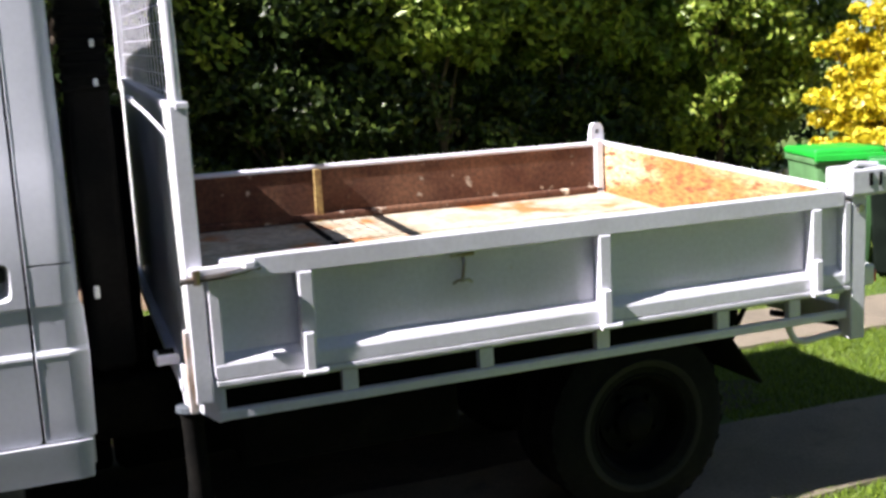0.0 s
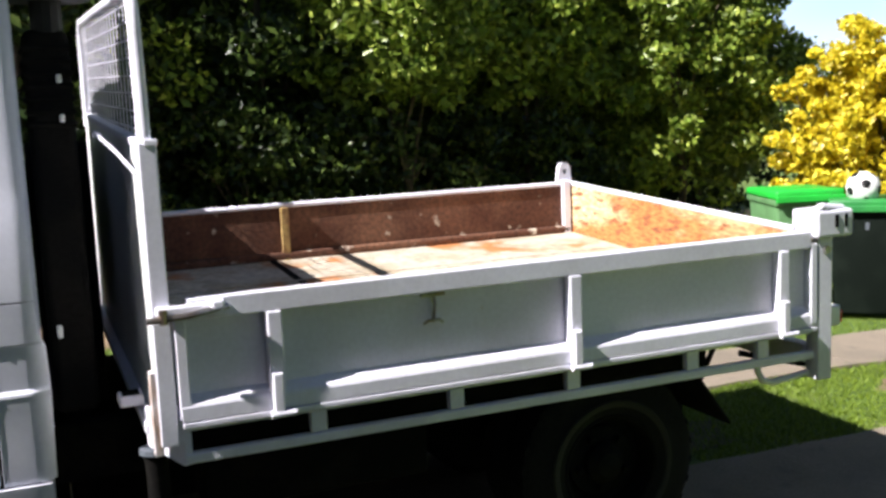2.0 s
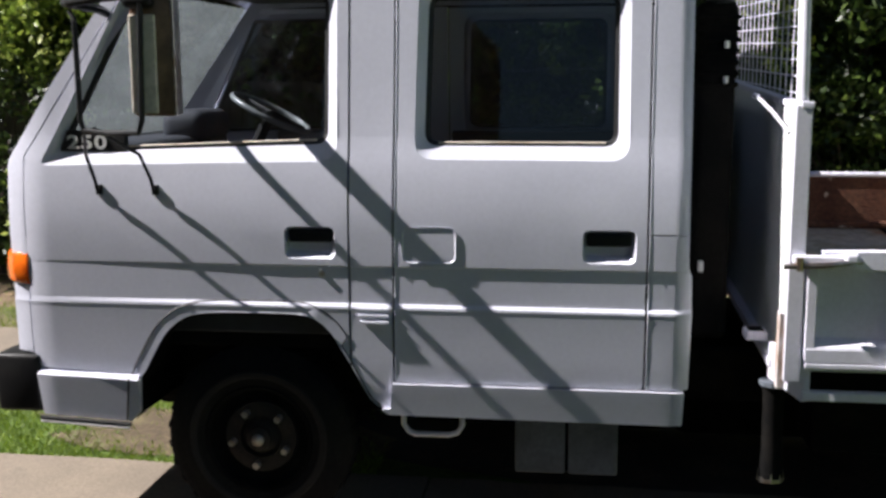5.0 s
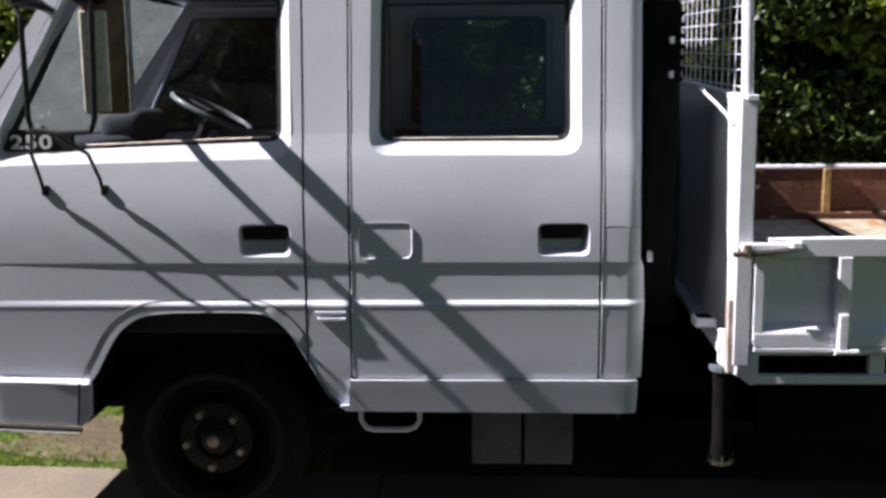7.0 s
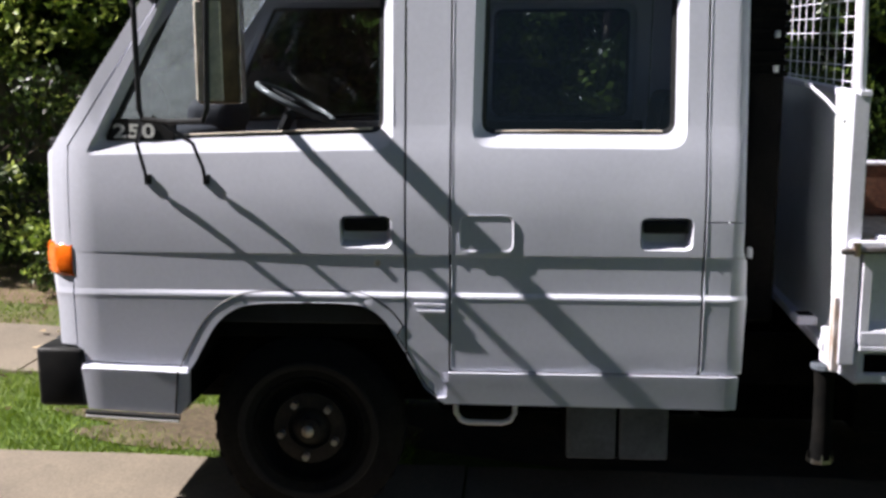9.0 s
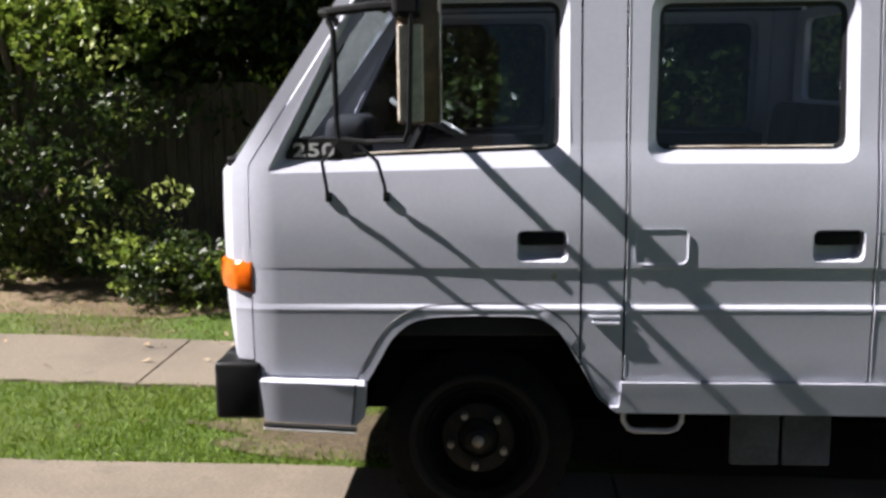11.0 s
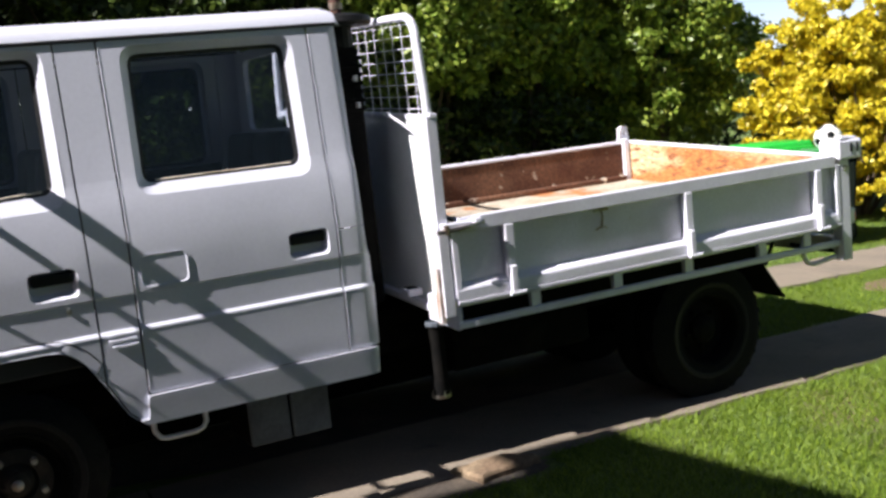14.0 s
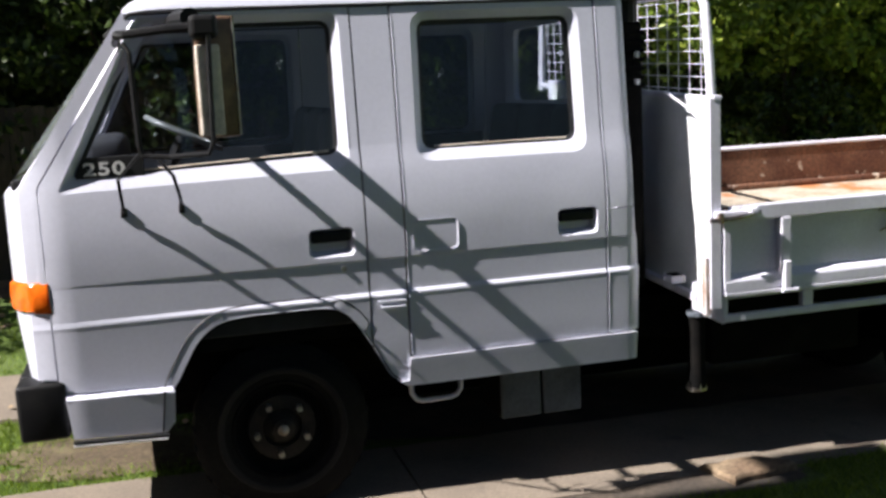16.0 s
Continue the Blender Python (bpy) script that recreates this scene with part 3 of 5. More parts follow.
for v in ext:
    if isinstance(v, bmesh.types.BMVert):
        v.co.x -= 0.03
bmesh.ops.recalc_face_normals(back, faces=list(back.faces))
rear_wall = part("cab_rear_wall", back, PAINT, truck)
g = bmesh.new()
g.faces.new([g.verts.new((0.162, p[0], p[1])) for p in hole])
g = part("rear_window", g, CLEAR_GLASS, rear_wall, "glass rear window")
g.visible_shadow = False
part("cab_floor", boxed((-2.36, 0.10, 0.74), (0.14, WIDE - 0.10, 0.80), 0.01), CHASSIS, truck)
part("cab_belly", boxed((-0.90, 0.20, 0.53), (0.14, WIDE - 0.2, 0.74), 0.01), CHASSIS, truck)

# inside the cab
part("dashboard", boxed((-2.36, 0.14, 1.20), (-2.02, WIDE - 0.14, 1.50), 0.06, 4), LINING, truck, smooth=50)
part("instrument_hood", boxed((-2.20, 1.10, 1.46), (-1.98, 1.52, 1.62), 0.06, 4), LINING, truck, smooth=50)
for x, ht in ((-1.55, 1.70), (-0.42, 1.66)):
    s = part("bench_seat", boxed((x, 0.16, 0.95), (x + 0.48, WIDE - 0.16, 1.13), 0.05, 3), SEAT, truck, smooth=50)
    for y0, y1 in ((0.18, 0.62), (0.64, 1.08), (1.12, 1.57)):
        part("seat_back", boxed((x + 0.40, y0, 1.08), (x + 0.53, y1, ht), 0.05, 3, Matrix.Rotation(radians(8), 3, "Y")), SEAT, s, smooth=50)
wheel_ring = bmesh.new()
c, tilt = Vector((-1.71, 1.30, 1.60)), Matrix.Rotation(radians(27), 3, "Y")
pts = [c + tilt @ Vector((0.2 * math.cos(a), 0.2 * math.sin(a), 0)) for a in [2 * math.pi * k / 28 for k in range(29)]]
rod(wheel_ring, pts, 0.014, 6)
sw = part("steering_wheel", wheel_ring, GLINT_GREY, truck, "steering wheel, its grey lightened for glints", 60)
for a in (0.5, 2.6, 4.7):
    part("spoke", rod(bmesh.new(), [c, c + tilt @ Vector((0.19 * math.cos(a), 0.19 * math.sin(a), -0.01))], 0.012, 6), BLACK, sw)
part("steering_column", rod(bmesh.new(), [c, (-1.97, 1.30, 1.09)], 0.03, 8), BLACK, truck)

# the black quarter with the model number, and the door mirror on its bracket
badge = boxed((-2.158, 0.046, 1.492), (-1.90, 0.080, 1.572), 0.003)
for v in badge.verts:
    v.co.x += (v.co.z - 1.492) * 0.35 if v.co.x < -2.1 else 0
plate = part("quarter_badge", badge, TRIM, truck, "black badge strip with a pale model number")
txt = bpy.data.curves.new("model_number", "FONT")
txt.body, txt.size, txt.extrude, txt.space_character, txt.offset = "250", 0.070, 0.0015, 1.12, 0.0018
tmp = new("model_number", txt)
bpy.context.view_layer.update()
me = bpy.data.meshes.new_from_object(tmp.evaluated_get(bpy.context.evaluated_depsgraph_get()))
bpy.data.objects.remove(tmp)
me.transform(Matrix.Translation((-2.128, 0.0435, 1.503)) @ Matrix.Rotation(radians(90), 4, "X") @ Matrix.Diagonal((1.38, 1.0, 1.0, 1.0)))
me.materials.clear()
me.materials.append(WHITE)
num = new("model_number", me)
num.parent, num.matrix_parent_inverse = plate, parent_inverse(plate)
num["label"] = "pale lettering that reads 250"

mirror = part("mirror_bracket", rod(bmesh.new(), [(-1.93, -0.266, 1.985), (-1.91, -0.280, 1.95), (-1.905, -0.287, 1.62), (-1.895, -0.287, 1.585), (-1.80, -0.308, 1.575),
                                                  (-1.665, -0.365, 1.582), (-1.648, -0.375, 1.62), (-1.635, -0.375, 2.03)], 0.010, 8), BLACK, truck, "black tube bracket")
for fx, top in ((-1.99, (-1.905, -0.266, 1.592)), (-1.772, (-1.86, -0.287, 1.592))):
    part("bracket_stay", rod(bmesh.new(), [(fx, -0.012, 1.352), (fx - 0.003, -0.03, 1.40), (fx - 0.008 if fx < -1.9 else fx - 0.022, -0.075, 1.49), top], 0.0068, 8), BLACK, mirror)
    part("stay_foot", boxed((fx - 0.012, -0.008, 1.335), (fx + 0.012, 0.016, 1.372), 0.004), BLACK, mirror)
part("upper_arm", rod(bmesh.new(), [(-1.965, 0.100, 2.00), (-1.955, 0.000, 2.01), (-1.945, -0.266, 2.012), (-1.92, -0.294, 2.012), (-1.78, -0.329, 2.025), (-1.645, -0.350, 2.03)], 0.017, 8), BLACK, mirror)
part("upper_arm", rod(bmesh.new(), [(-1.735, 0.100, 2.075), (-1.715, -0.070, 2.075), (-1.69, -0.336, 2.06)], 0.036, 10), BLACK, mirror)
part("upper_joint", boxed((-1.70, -0.385, 1.985), (-1.60, -0.280, 2.07), 0.02, 3), BLACK, mirror)
turn = Matrix.Rotation(radians(9), 3, "Z")
shell = part("mirror_shell", boxed((-1.690, -0.343, 1.635), (-1.545, -0.287, 2.065), 0.014, 3, turn), MIRROR_BROWN, mirror, "brown stained mirror shell", 50)
part("mirror_face", boxed((-1.686, -0.361, 1.645), (-1.600, -0.330, 1.965), 0.006, 2, turn), MIRROR_BACK, shell, "pale beige mirror back")
part("mirror_edge", boxed((-1.550, -0.336, 1.64), (-1.541, -0.280, 2.065), 0.003, 2), STEEL, shell, "bright metal rim")

# bumper
for name, a, b in (("bumper", (-2.463, 0.163, 0.480), (-2.335, WIDE - 0.163, 0.710)), ("bumper_end", (-2.460, 0.0, 0.480), (-2.272, 0.16, 0.710)),
                   ("bumper_end", (-2.460, WIDE - 0.16, 0.480), (-2.272, WIDE, 0.710))):
    part(name, boxed(a, b, 0.018, 3), BLACK, truck, "black steel front bumper" if name == "bumper" else "", 50)

# step, battery box
for far in (False, True):
    st = rod(bmesh.new(), [(-0.868, 0.12, 0.56), (-0.866, 0.11, 0.45), (-0.845, 0.108, 0.422), (-0.82, 0.108, 0.414), (-0.69, 0.108, 0.414), (-0.66, 0.108, 0.424),
                           (-0.642, 0.11, 0.45), (-0.640, 0.12, 0.56)], 0.011, 8)
    part("side_step", other_side(st) if far else st, TRAY_PAINT, truck, "white tube step", 60)
box = part("battery_box", boxed((-0.445, 0.17, 0.258), (-0.052, 0.50, 0.53), 0.012, 2), CHASSIS, truck)
for a, b in ((-0.443, -0.252), (-0.240, -0.054)):
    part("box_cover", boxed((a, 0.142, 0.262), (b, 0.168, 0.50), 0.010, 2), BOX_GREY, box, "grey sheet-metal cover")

# chassis, axles, and unseen dark boxes that block light under the truck
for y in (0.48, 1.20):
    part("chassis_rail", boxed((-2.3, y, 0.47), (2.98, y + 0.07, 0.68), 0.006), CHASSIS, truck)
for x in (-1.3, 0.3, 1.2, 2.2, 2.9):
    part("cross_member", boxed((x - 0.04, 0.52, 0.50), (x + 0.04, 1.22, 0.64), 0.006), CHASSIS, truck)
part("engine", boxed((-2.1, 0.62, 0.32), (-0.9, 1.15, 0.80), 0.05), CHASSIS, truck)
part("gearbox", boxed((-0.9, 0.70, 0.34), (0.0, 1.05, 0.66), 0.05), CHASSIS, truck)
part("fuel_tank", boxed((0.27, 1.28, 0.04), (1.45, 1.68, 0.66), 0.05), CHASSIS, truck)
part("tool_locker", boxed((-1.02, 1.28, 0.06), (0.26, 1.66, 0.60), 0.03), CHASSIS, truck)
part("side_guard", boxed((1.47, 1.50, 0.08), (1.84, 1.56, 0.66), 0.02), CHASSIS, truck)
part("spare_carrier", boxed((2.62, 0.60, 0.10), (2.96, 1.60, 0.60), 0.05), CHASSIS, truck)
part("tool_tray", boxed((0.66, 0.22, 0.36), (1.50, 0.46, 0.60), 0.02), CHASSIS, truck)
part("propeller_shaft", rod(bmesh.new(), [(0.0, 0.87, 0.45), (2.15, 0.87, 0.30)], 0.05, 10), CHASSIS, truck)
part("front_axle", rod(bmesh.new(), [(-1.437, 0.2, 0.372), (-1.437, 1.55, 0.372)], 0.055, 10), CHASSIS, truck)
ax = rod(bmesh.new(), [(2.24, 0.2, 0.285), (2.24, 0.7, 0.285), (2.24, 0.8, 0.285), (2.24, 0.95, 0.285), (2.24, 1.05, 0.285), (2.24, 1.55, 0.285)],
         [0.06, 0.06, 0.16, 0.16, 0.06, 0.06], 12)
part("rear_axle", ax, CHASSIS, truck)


def wheel(x, z, y, far, dual):
    """A tyre with sidewall rings and shoulder, a rim, a hub and its nuts; the outer face lies at y."""
    def put(bm):
        if far:
            for v in bm.verts:
                v.co.y = WIDE - v.co.y
            bmesh.ops.reverse_faces(bm, faces=list(bm.faces))
        return bm
    R = 0.395 if dual else 0.372
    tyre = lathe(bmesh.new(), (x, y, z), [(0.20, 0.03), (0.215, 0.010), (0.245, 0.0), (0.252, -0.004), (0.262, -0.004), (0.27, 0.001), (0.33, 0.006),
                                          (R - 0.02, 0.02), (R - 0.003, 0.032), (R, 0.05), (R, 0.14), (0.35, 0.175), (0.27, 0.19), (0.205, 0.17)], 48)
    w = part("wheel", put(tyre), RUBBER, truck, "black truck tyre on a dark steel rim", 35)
    for k in range(30):
        a = 2 * math.pi * k / 30
        lug = boxed((-0.014, 0.028, -0.012), (0.014, 0.155, 0.0025), 0.002, 1)
        rot = Matrix.Rotation(-a, 3, "Y")
        for v in lug.verts:
            v.co = rot @ (v.co + Vector((0, 0, R))) + Vector((x, y, z))
        part("tread_block", put(lug), RUBBER, w)
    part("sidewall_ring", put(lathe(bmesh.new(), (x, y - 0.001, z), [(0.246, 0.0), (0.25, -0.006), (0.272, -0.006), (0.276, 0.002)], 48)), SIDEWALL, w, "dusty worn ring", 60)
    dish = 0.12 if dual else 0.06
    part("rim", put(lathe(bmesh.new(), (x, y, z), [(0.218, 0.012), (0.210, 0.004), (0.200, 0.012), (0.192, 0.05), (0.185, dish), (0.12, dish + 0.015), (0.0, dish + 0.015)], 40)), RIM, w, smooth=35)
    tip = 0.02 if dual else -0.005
    # rear hub, flange and nuts take the dark rim colour, as in shade
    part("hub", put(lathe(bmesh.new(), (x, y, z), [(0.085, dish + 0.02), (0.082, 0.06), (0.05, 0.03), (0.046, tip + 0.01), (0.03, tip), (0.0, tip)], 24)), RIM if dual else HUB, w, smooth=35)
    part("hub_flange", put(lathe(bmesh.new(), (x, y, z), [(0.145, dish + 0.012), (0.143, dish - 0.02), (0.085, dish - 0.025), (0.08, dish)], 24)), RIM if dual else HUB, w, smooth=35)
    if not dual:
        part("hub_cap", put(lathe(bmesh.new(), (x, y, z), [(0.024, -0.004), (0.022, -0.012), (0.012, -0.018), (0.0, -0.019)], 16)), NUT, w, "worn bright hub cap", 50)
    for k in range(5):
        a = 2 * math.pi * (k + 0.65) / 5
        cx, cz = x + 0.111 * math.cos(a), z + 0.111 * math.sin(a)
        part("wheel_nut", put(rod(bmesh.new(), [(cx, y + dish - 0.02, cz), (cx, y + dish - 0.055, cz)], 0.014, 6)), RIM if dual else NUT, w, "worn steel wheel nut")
    if dual:
        part("inner_tyre", put(lathe(bmesh.new(), (x, y + 0.24, z), [(0.20, 0.03), (0.27, 0.0), (0.35, 0.02), (R, 0.05), (R, 0.14), (0.35, 0.175), (0.2, 0.17)], 40)), RUBBER, w)


for far in (False, True):
    wheel(-1.437, 0.372, 0.082, far, False)
    wheel(2.24, 0.285, 0.10, far, True)

# ---- the tipping tray ----
LEAN = 0.052          # the tray stands a little higher on its far side


def leaning(bm):
    for v in bm.verts:
        v.co.z += LEAN * (v.co.y + 0.06)
    return bm


FAR_Y, TAIL_X, HEAD_X = 1.80, 3.05, 0.53
floor_ob = part("tray_floor", leaning(boxed((HEAD_X, -0.03, 0.865), (TAIL_X, FAR_Y, 0.905), 0.004)), TRAY_FLOOR, truck, "worn steel tray floor with rust patches")
# a narrow black strip across the floor
part("floor_seam", leaning(boxed((1.30, 0.0, 0.905), (1.335, FAR_Y - 0.02, 0.9085), 0.001)), CHASSIS, floor_ob)
for y in (0.45, 0.85, 1.25):
    part("floor_strip", leaning(boxed((HEAD_X + 0.02, y, 0.905), (TAIL_X - 0.05, y + 0.02, 0.909), 0.001)), TRAY_FLOOR, floor_ob)
for k in range(9):
    x = 0.72 + 0.29 * k
    part("tray_bearer", leaning(boxed((x, 0.02, 0.80), (x + 0.05, FAR_Y - 0.02, 0.865), 0.003)), CHASSIS, floor_ob)

# near side gate
gate = part("side_gate", boxed((0.555, -0.052, 0.812), (3.095, -0.040, 1.125), 0.002), TRAY_PAINT, truck, "white steel drop side")
part("top_rail", boxed((0.60, -0.094, 1.112), (3.06, -0.044, 1.180), 0.005, 2), TRAY_PAINT, gate)
ledge = bmesh.new()
sec = [(-0.052, 0.872), (-0.088, 0.846), (-0.092, 0.836), (-0.092, 0.792), (-0.052, 0.790)]
for x in (0.56, 3.095):
    ledge.faces.new([ledge.verts.new((x, y, z)) for y, z in sec])
ledge.verts.ensure_lookup_table()
n = len(sec)
for k in range(n):
    j = (k + 1) % n
    ledge.faces.new((ledge.verts[k], ledge.verts[j], ledge.verts[n + j], ledge.verts[n + k]))
bmesh.ops.recalc_face_normals(ledge, faces=list(ledge.faces))
part("bottom_flange", ledge, TRAY_PAINT, gate)
part("gate_lip", boxed((0.56, -0.094, 0.770), (3.095, -0.045, 0.788), 0.003), TRAY_PAINT, gate)
for x in (0.87, 1.975, 2.925):
    r = part("rib", boxed((x - 0.028, -0.099, 0.84), (x + 0.022, -0.050, 1.114), 0.006), TRAY_PAINT, gate)
    f = part("hinge", boxed((x - 0.026, -0.122, 0.772), (x + 0.010, -0.086, 0.915), 0.006), TRAY_PAINT, gate, "white hinge strap")
    part("hinge_pin", rod(bmesh.new(), [(x - 0.035, -0.115, 0.780), (x + 0.045, -0.115, 0.780)], 0.012, 8), TRAY_PAINT, f)
part("end_stile", boxed((0.555, -0.090, 0.80), (0.590, -0.050, 1.16), 0.004), TRAY_PAINT, gate)
part("end_stile", boxed((3.06, -0.094, 0.80), (3.092, -0.050, 1.13), 0.004), TRAY_PAINT, gate)
hook = part("tie_hook", rod(bmesh.new(), [(1.43, -0.062, 1.10), (1.43, -0.075, 1.07), (1.425, -0.070, 1.02), (1.425, -0.066, 1.005)], 0.006, 6), STEEL, gate, "small dark steel hook")
part("hook_bar", rod(bmesh.new(), [(1.39, -0.064, 1.000), (1.405, -0.072, 1.012), (1.445, -0.072, 1.012), (1.46, -0.064, 1.000)], 0.006, 6), STEEL, hook)
part("hook_bar", rod(bmesh.new(), [(1.385, -0.066, 1.100), (1.47, -0.066, 1.100)], 0.007, 6), STEEL, hook)
latch = part("front_latch", boxed((0.50, -0.115, 1.135), (0.70, -0.085, 1.165), 0.008), TRAY_PAINT, gate, "scuffed white latch")
part("latch_lever", rod(bmesh.new(), [(0.47, -0.12, 1.128), (0.60, -0.128, 1.135), (0.72, -0.120, 1.150)], 0.010, 8), STEEL, latch)
part("latch_hook", boxed((0.665, -0.13, 1.128), (0.71, -0.09, 1.176), 0.010), TRAY_PAINT, latch)
part("latch_pin", rod(bmesh.new(), [(0.52, -0.125, 1.115), (0.52, -0.125, 1.16)], 0.012, 8), STEEL, latch)

# underframe below the gate
under = part("underframe_rail", boxed((0.558, -0.072, 0.648), (3.10, -0.036, 0.682), 0.006), TRAY_PAINT, truck, "white steel underframe rail")
part("upper_rail", boxed((0.56, -0.060, 0.752), (3.09, -0.030, 0.800), 0.004), TRAY_PAINT, under)
for x in (0.975, 1.475, 1.945, 2.475, 2.815):
    part("divider", boxed((x, -0.066, 0.684), (x + 0.055, -0.034, 0.756), 0.003), TRAY_PAINT, under)
corner = bmesh.new()
joined(corner, [[(0.462, 0.705), (0.462, 0.83), (0.585, 0.83), (0.585, 0.648), (0.558, 0.644)]])
for v in corner.verts:
    v.co.y = -0.066 if v.co.x > 0.5 else 0.002
ext = bmesh.ops.extrude_face_region(corner, geom=list(corner.faces))["geom"]
for v in ext:
    if isinstance(v, bmesh.types.BMVert):
        v.co.y += 0.035
bmesh.ops.recalc_face_normals(corner, faces=list(corner.faces))
part("corner_gusset", corner, TRAY_PAINT, under)
part("inner_beam", boxed((0.60, 0.06, 0.66), (2.60, 0.10, 0.80), 0.004), CHASSIS, under)
leg = part("prop_leg", rod(bmesh.new(), [(0.482, 0.03, 0.688), (0.484, 0.034, 0.64), (0.488, 0.048, 0.42), (0.490, 0.056, 0.33)], [0.042, 0.036, 0.038, 0.048], 14), CHASSIS, truck, "dark pipe leg with a frayed foot", 40)
part("leg_collar", rod(bmesh.new(), [(0.482, 0.03, 0.675), (0.482, 0.03, 0.692)], 0.05, 12), BOX_GREY, leg)
part("leg_shoe", rod(bmesh.new(), [(0.489, 0.054, 0.36), (0.491, 0.058, 0.315)], [0.044, 0.052], 9), STEEL, leg)

# headboard: sheet, posts, tube frame, welded mesh
head = part("headboard", leaning(boxed((0.492, -0.062, 0.74), (0.520, FAR_Y + 0.03, 1.652), 0.004)), SHEET_LIT, truck, "white steel headboard")
for y in (-0.085, FAR_Y):
    part("post", leaning(boxed((0.490, y, 0.72), (0.546, y + 0.05, 1.668), 0.005)), TRAY_PAINT, head)
part("frame_bracket", leaning(boxed((0.500, FAR_Y - 0.03, 1.622), (0.530, FAR_Y + 0.245, 1.650), 0.004)), TRAY_PAINT, head)
part("post_cap", leaning(boxed((0.508, -0.088, 1.655), (0.549, -0.03, 1.676), 0.003)), TRAY_PAINT, head)
part("side_flange", leaning(boxed((0.470, -0.075, 0.69), (0.498, -0.040, 0.96), 0.004)), FLAKED, head, "white flange with brown rust stains")
part("bottom_channel", leaning(boxed((0.455, 0.0, 0.742), (0.492, FAR_Y, 0.775), 0.004)), TRAY_PAINT, head)
part("top_channel", leaning(boxed((0.488, -0.05, 1.648), (0.528, FAR_Y, 1.672), 0.004)), TRAY_PAINT, head)
frame_line = [(0.515, -0.058, 1.64), (0.515, -0.045, 1.80), (0.515, -0.020, 2.0), (0.515, -0.004, 2.07), (0.515, 0.025, 2.105), (0.515, 0.07, 2.122), (0.515, 0.87, 2.125)]
frame_line += [(x, FAR_Y + 0.16 - y, z) for x, y, z in frame_line[-2::-1]]
bm = rod(bmesh.new(), frame_line, 0.021, 10)
for v in bm.verts:
    v.co.z += 0.035 * (v.co.y + 0.06)
part("tube_frame", bm, TRAY_PAINT, head, "white tube frame", 60)


def shared(name, mesh, at, parent):
    ob = new(name, mesh)
    ob.parent, ob.matrix_parent_inverse = parent, parent_inverse(parent)
    ob.matrix_basis = at
    return ob


wires = 0
bm = rod(bmesh.new(), [(0, 0, 0), (0, 0, 0.455)], 0.0024, 5)
upright = bpy.data.meshes.new("wire")
bm.to_mesh(upright)
upright.materials.append(TRAY_PAINT)
bm = rod(bmesh.new(), [(0, 0, 0), (0, 1.95, 0.068)], 0.0026, 5)
across = bpy.data.meshes.new("wire_across")
bm.to_mesh(across)
across.materials.append(TRAY_PAINT)
for k in range(19):
    y = 0.03 + 0.1035 * k
    shared("wire", upright, pose(0.515, y, 1.668 + 0.04 * (y + 0.06)), head)
for k in range(8):
    shared("wire", across, pose(0.520, -0.01 if k < 7 else 0.02, 1.70 + 0.056 * k), head)
lev = part("tarp_lever", rod(bmesh.new(), [(0.396, 0.118, 1.690), (0.44, 0.06, 1.640), (0.488, 0.0, 1.570)], 0.0065, 8), TRAY_PAINT, head, "short white lever")
part("lever_end", rod(bmesh.new(), [(0.388, 0.13, 1.695), (0.40, 0.115, 1.690)], 0.010, 8), TRAY_PAINT, lev)
cupb = part("cup_bracket", boxed((0.392, 0.10, 0.815), (0.470, 0.19, 0.850), 0.006), TRAY_PAINT, head, "small white bracket")
part("bracket_well", boxed((0.404, 0.112, 0.846), (0.458, 0.178, 0.854), 0.003), CHASSIS, cupb)

# air intake stack behind the cab
stack = part("air_intake", boxed((0.205, 0.25, 0.78), (0.345, 0.46, 2.03), 0.03, 3), CHASSIS, truck, "dark air intake stack", 50)
for k in range(7):
    part("bellows_ring", boxed((0.198, 0.243, 1.72 + 0.04 * k), (0.351, 0.467, 1.74 + 0.04 * k), 0.008), CHASSIS, stack)
part("intake_cap", lathe(bmesh.new(), (0, 0, 0), [(0.0, 0.0), (0.14, 0.0), (0.15, 0.015), (0.145, 0.04), (0.06, 0.06), (0.0, 0.06)], 24), BLACK, stack, smooth=40)
cap = bpy.data.objects[stack.children[-1].name]
cap.data.transform(Matrix.Translation((0.285, 0.30, 2.12)) @ Matrix.Rotation(radians(90), 4, "X"))
part("intake_neck", rod(bmesh.new(), [(0.285, 0.30, 2.02), (0.285, 0.30, 2.14)], 0.05, 12), BLACK, stack)
for z in (1.735, 1.86):
    part("fastener", boxed((0.296, 0.222, z), (0.312, 0.252, z + 0.026), 0.004), WHITE, stack, "small white clip")

part("fastener", boxed((0.228, 0.205, 1.045), (0.246, 0.24, 1.085), 0.005), WHITE, stack, "small white clip")
pipe = part("exhaust_pipe", rod(bmesh.new(), [(0.285, 0.34, 2.10), (0.285, 0.34, 2.20), (0.284, 0.342, 2.50), (0.283, 0.344, 2.62)], [0.034, 0.028, 0.028, 0.028], 14), PIPE_RUST, truck, "rusty brown upright exhaust pipe", 50)
part("pipe_clamp", rod(bmesh.new(), [(0.285, 0.34, 2.205), (0.285, 0.34, 2.235)], 0.034, 14), STEEL, pipe)

# unseen dark box added to close off light behind the cab
part("rear_locker", boxed((0.21, 1.0, 0.60), (0.43, 1.70, 1.66), 0.03), CHASSIS, truck)
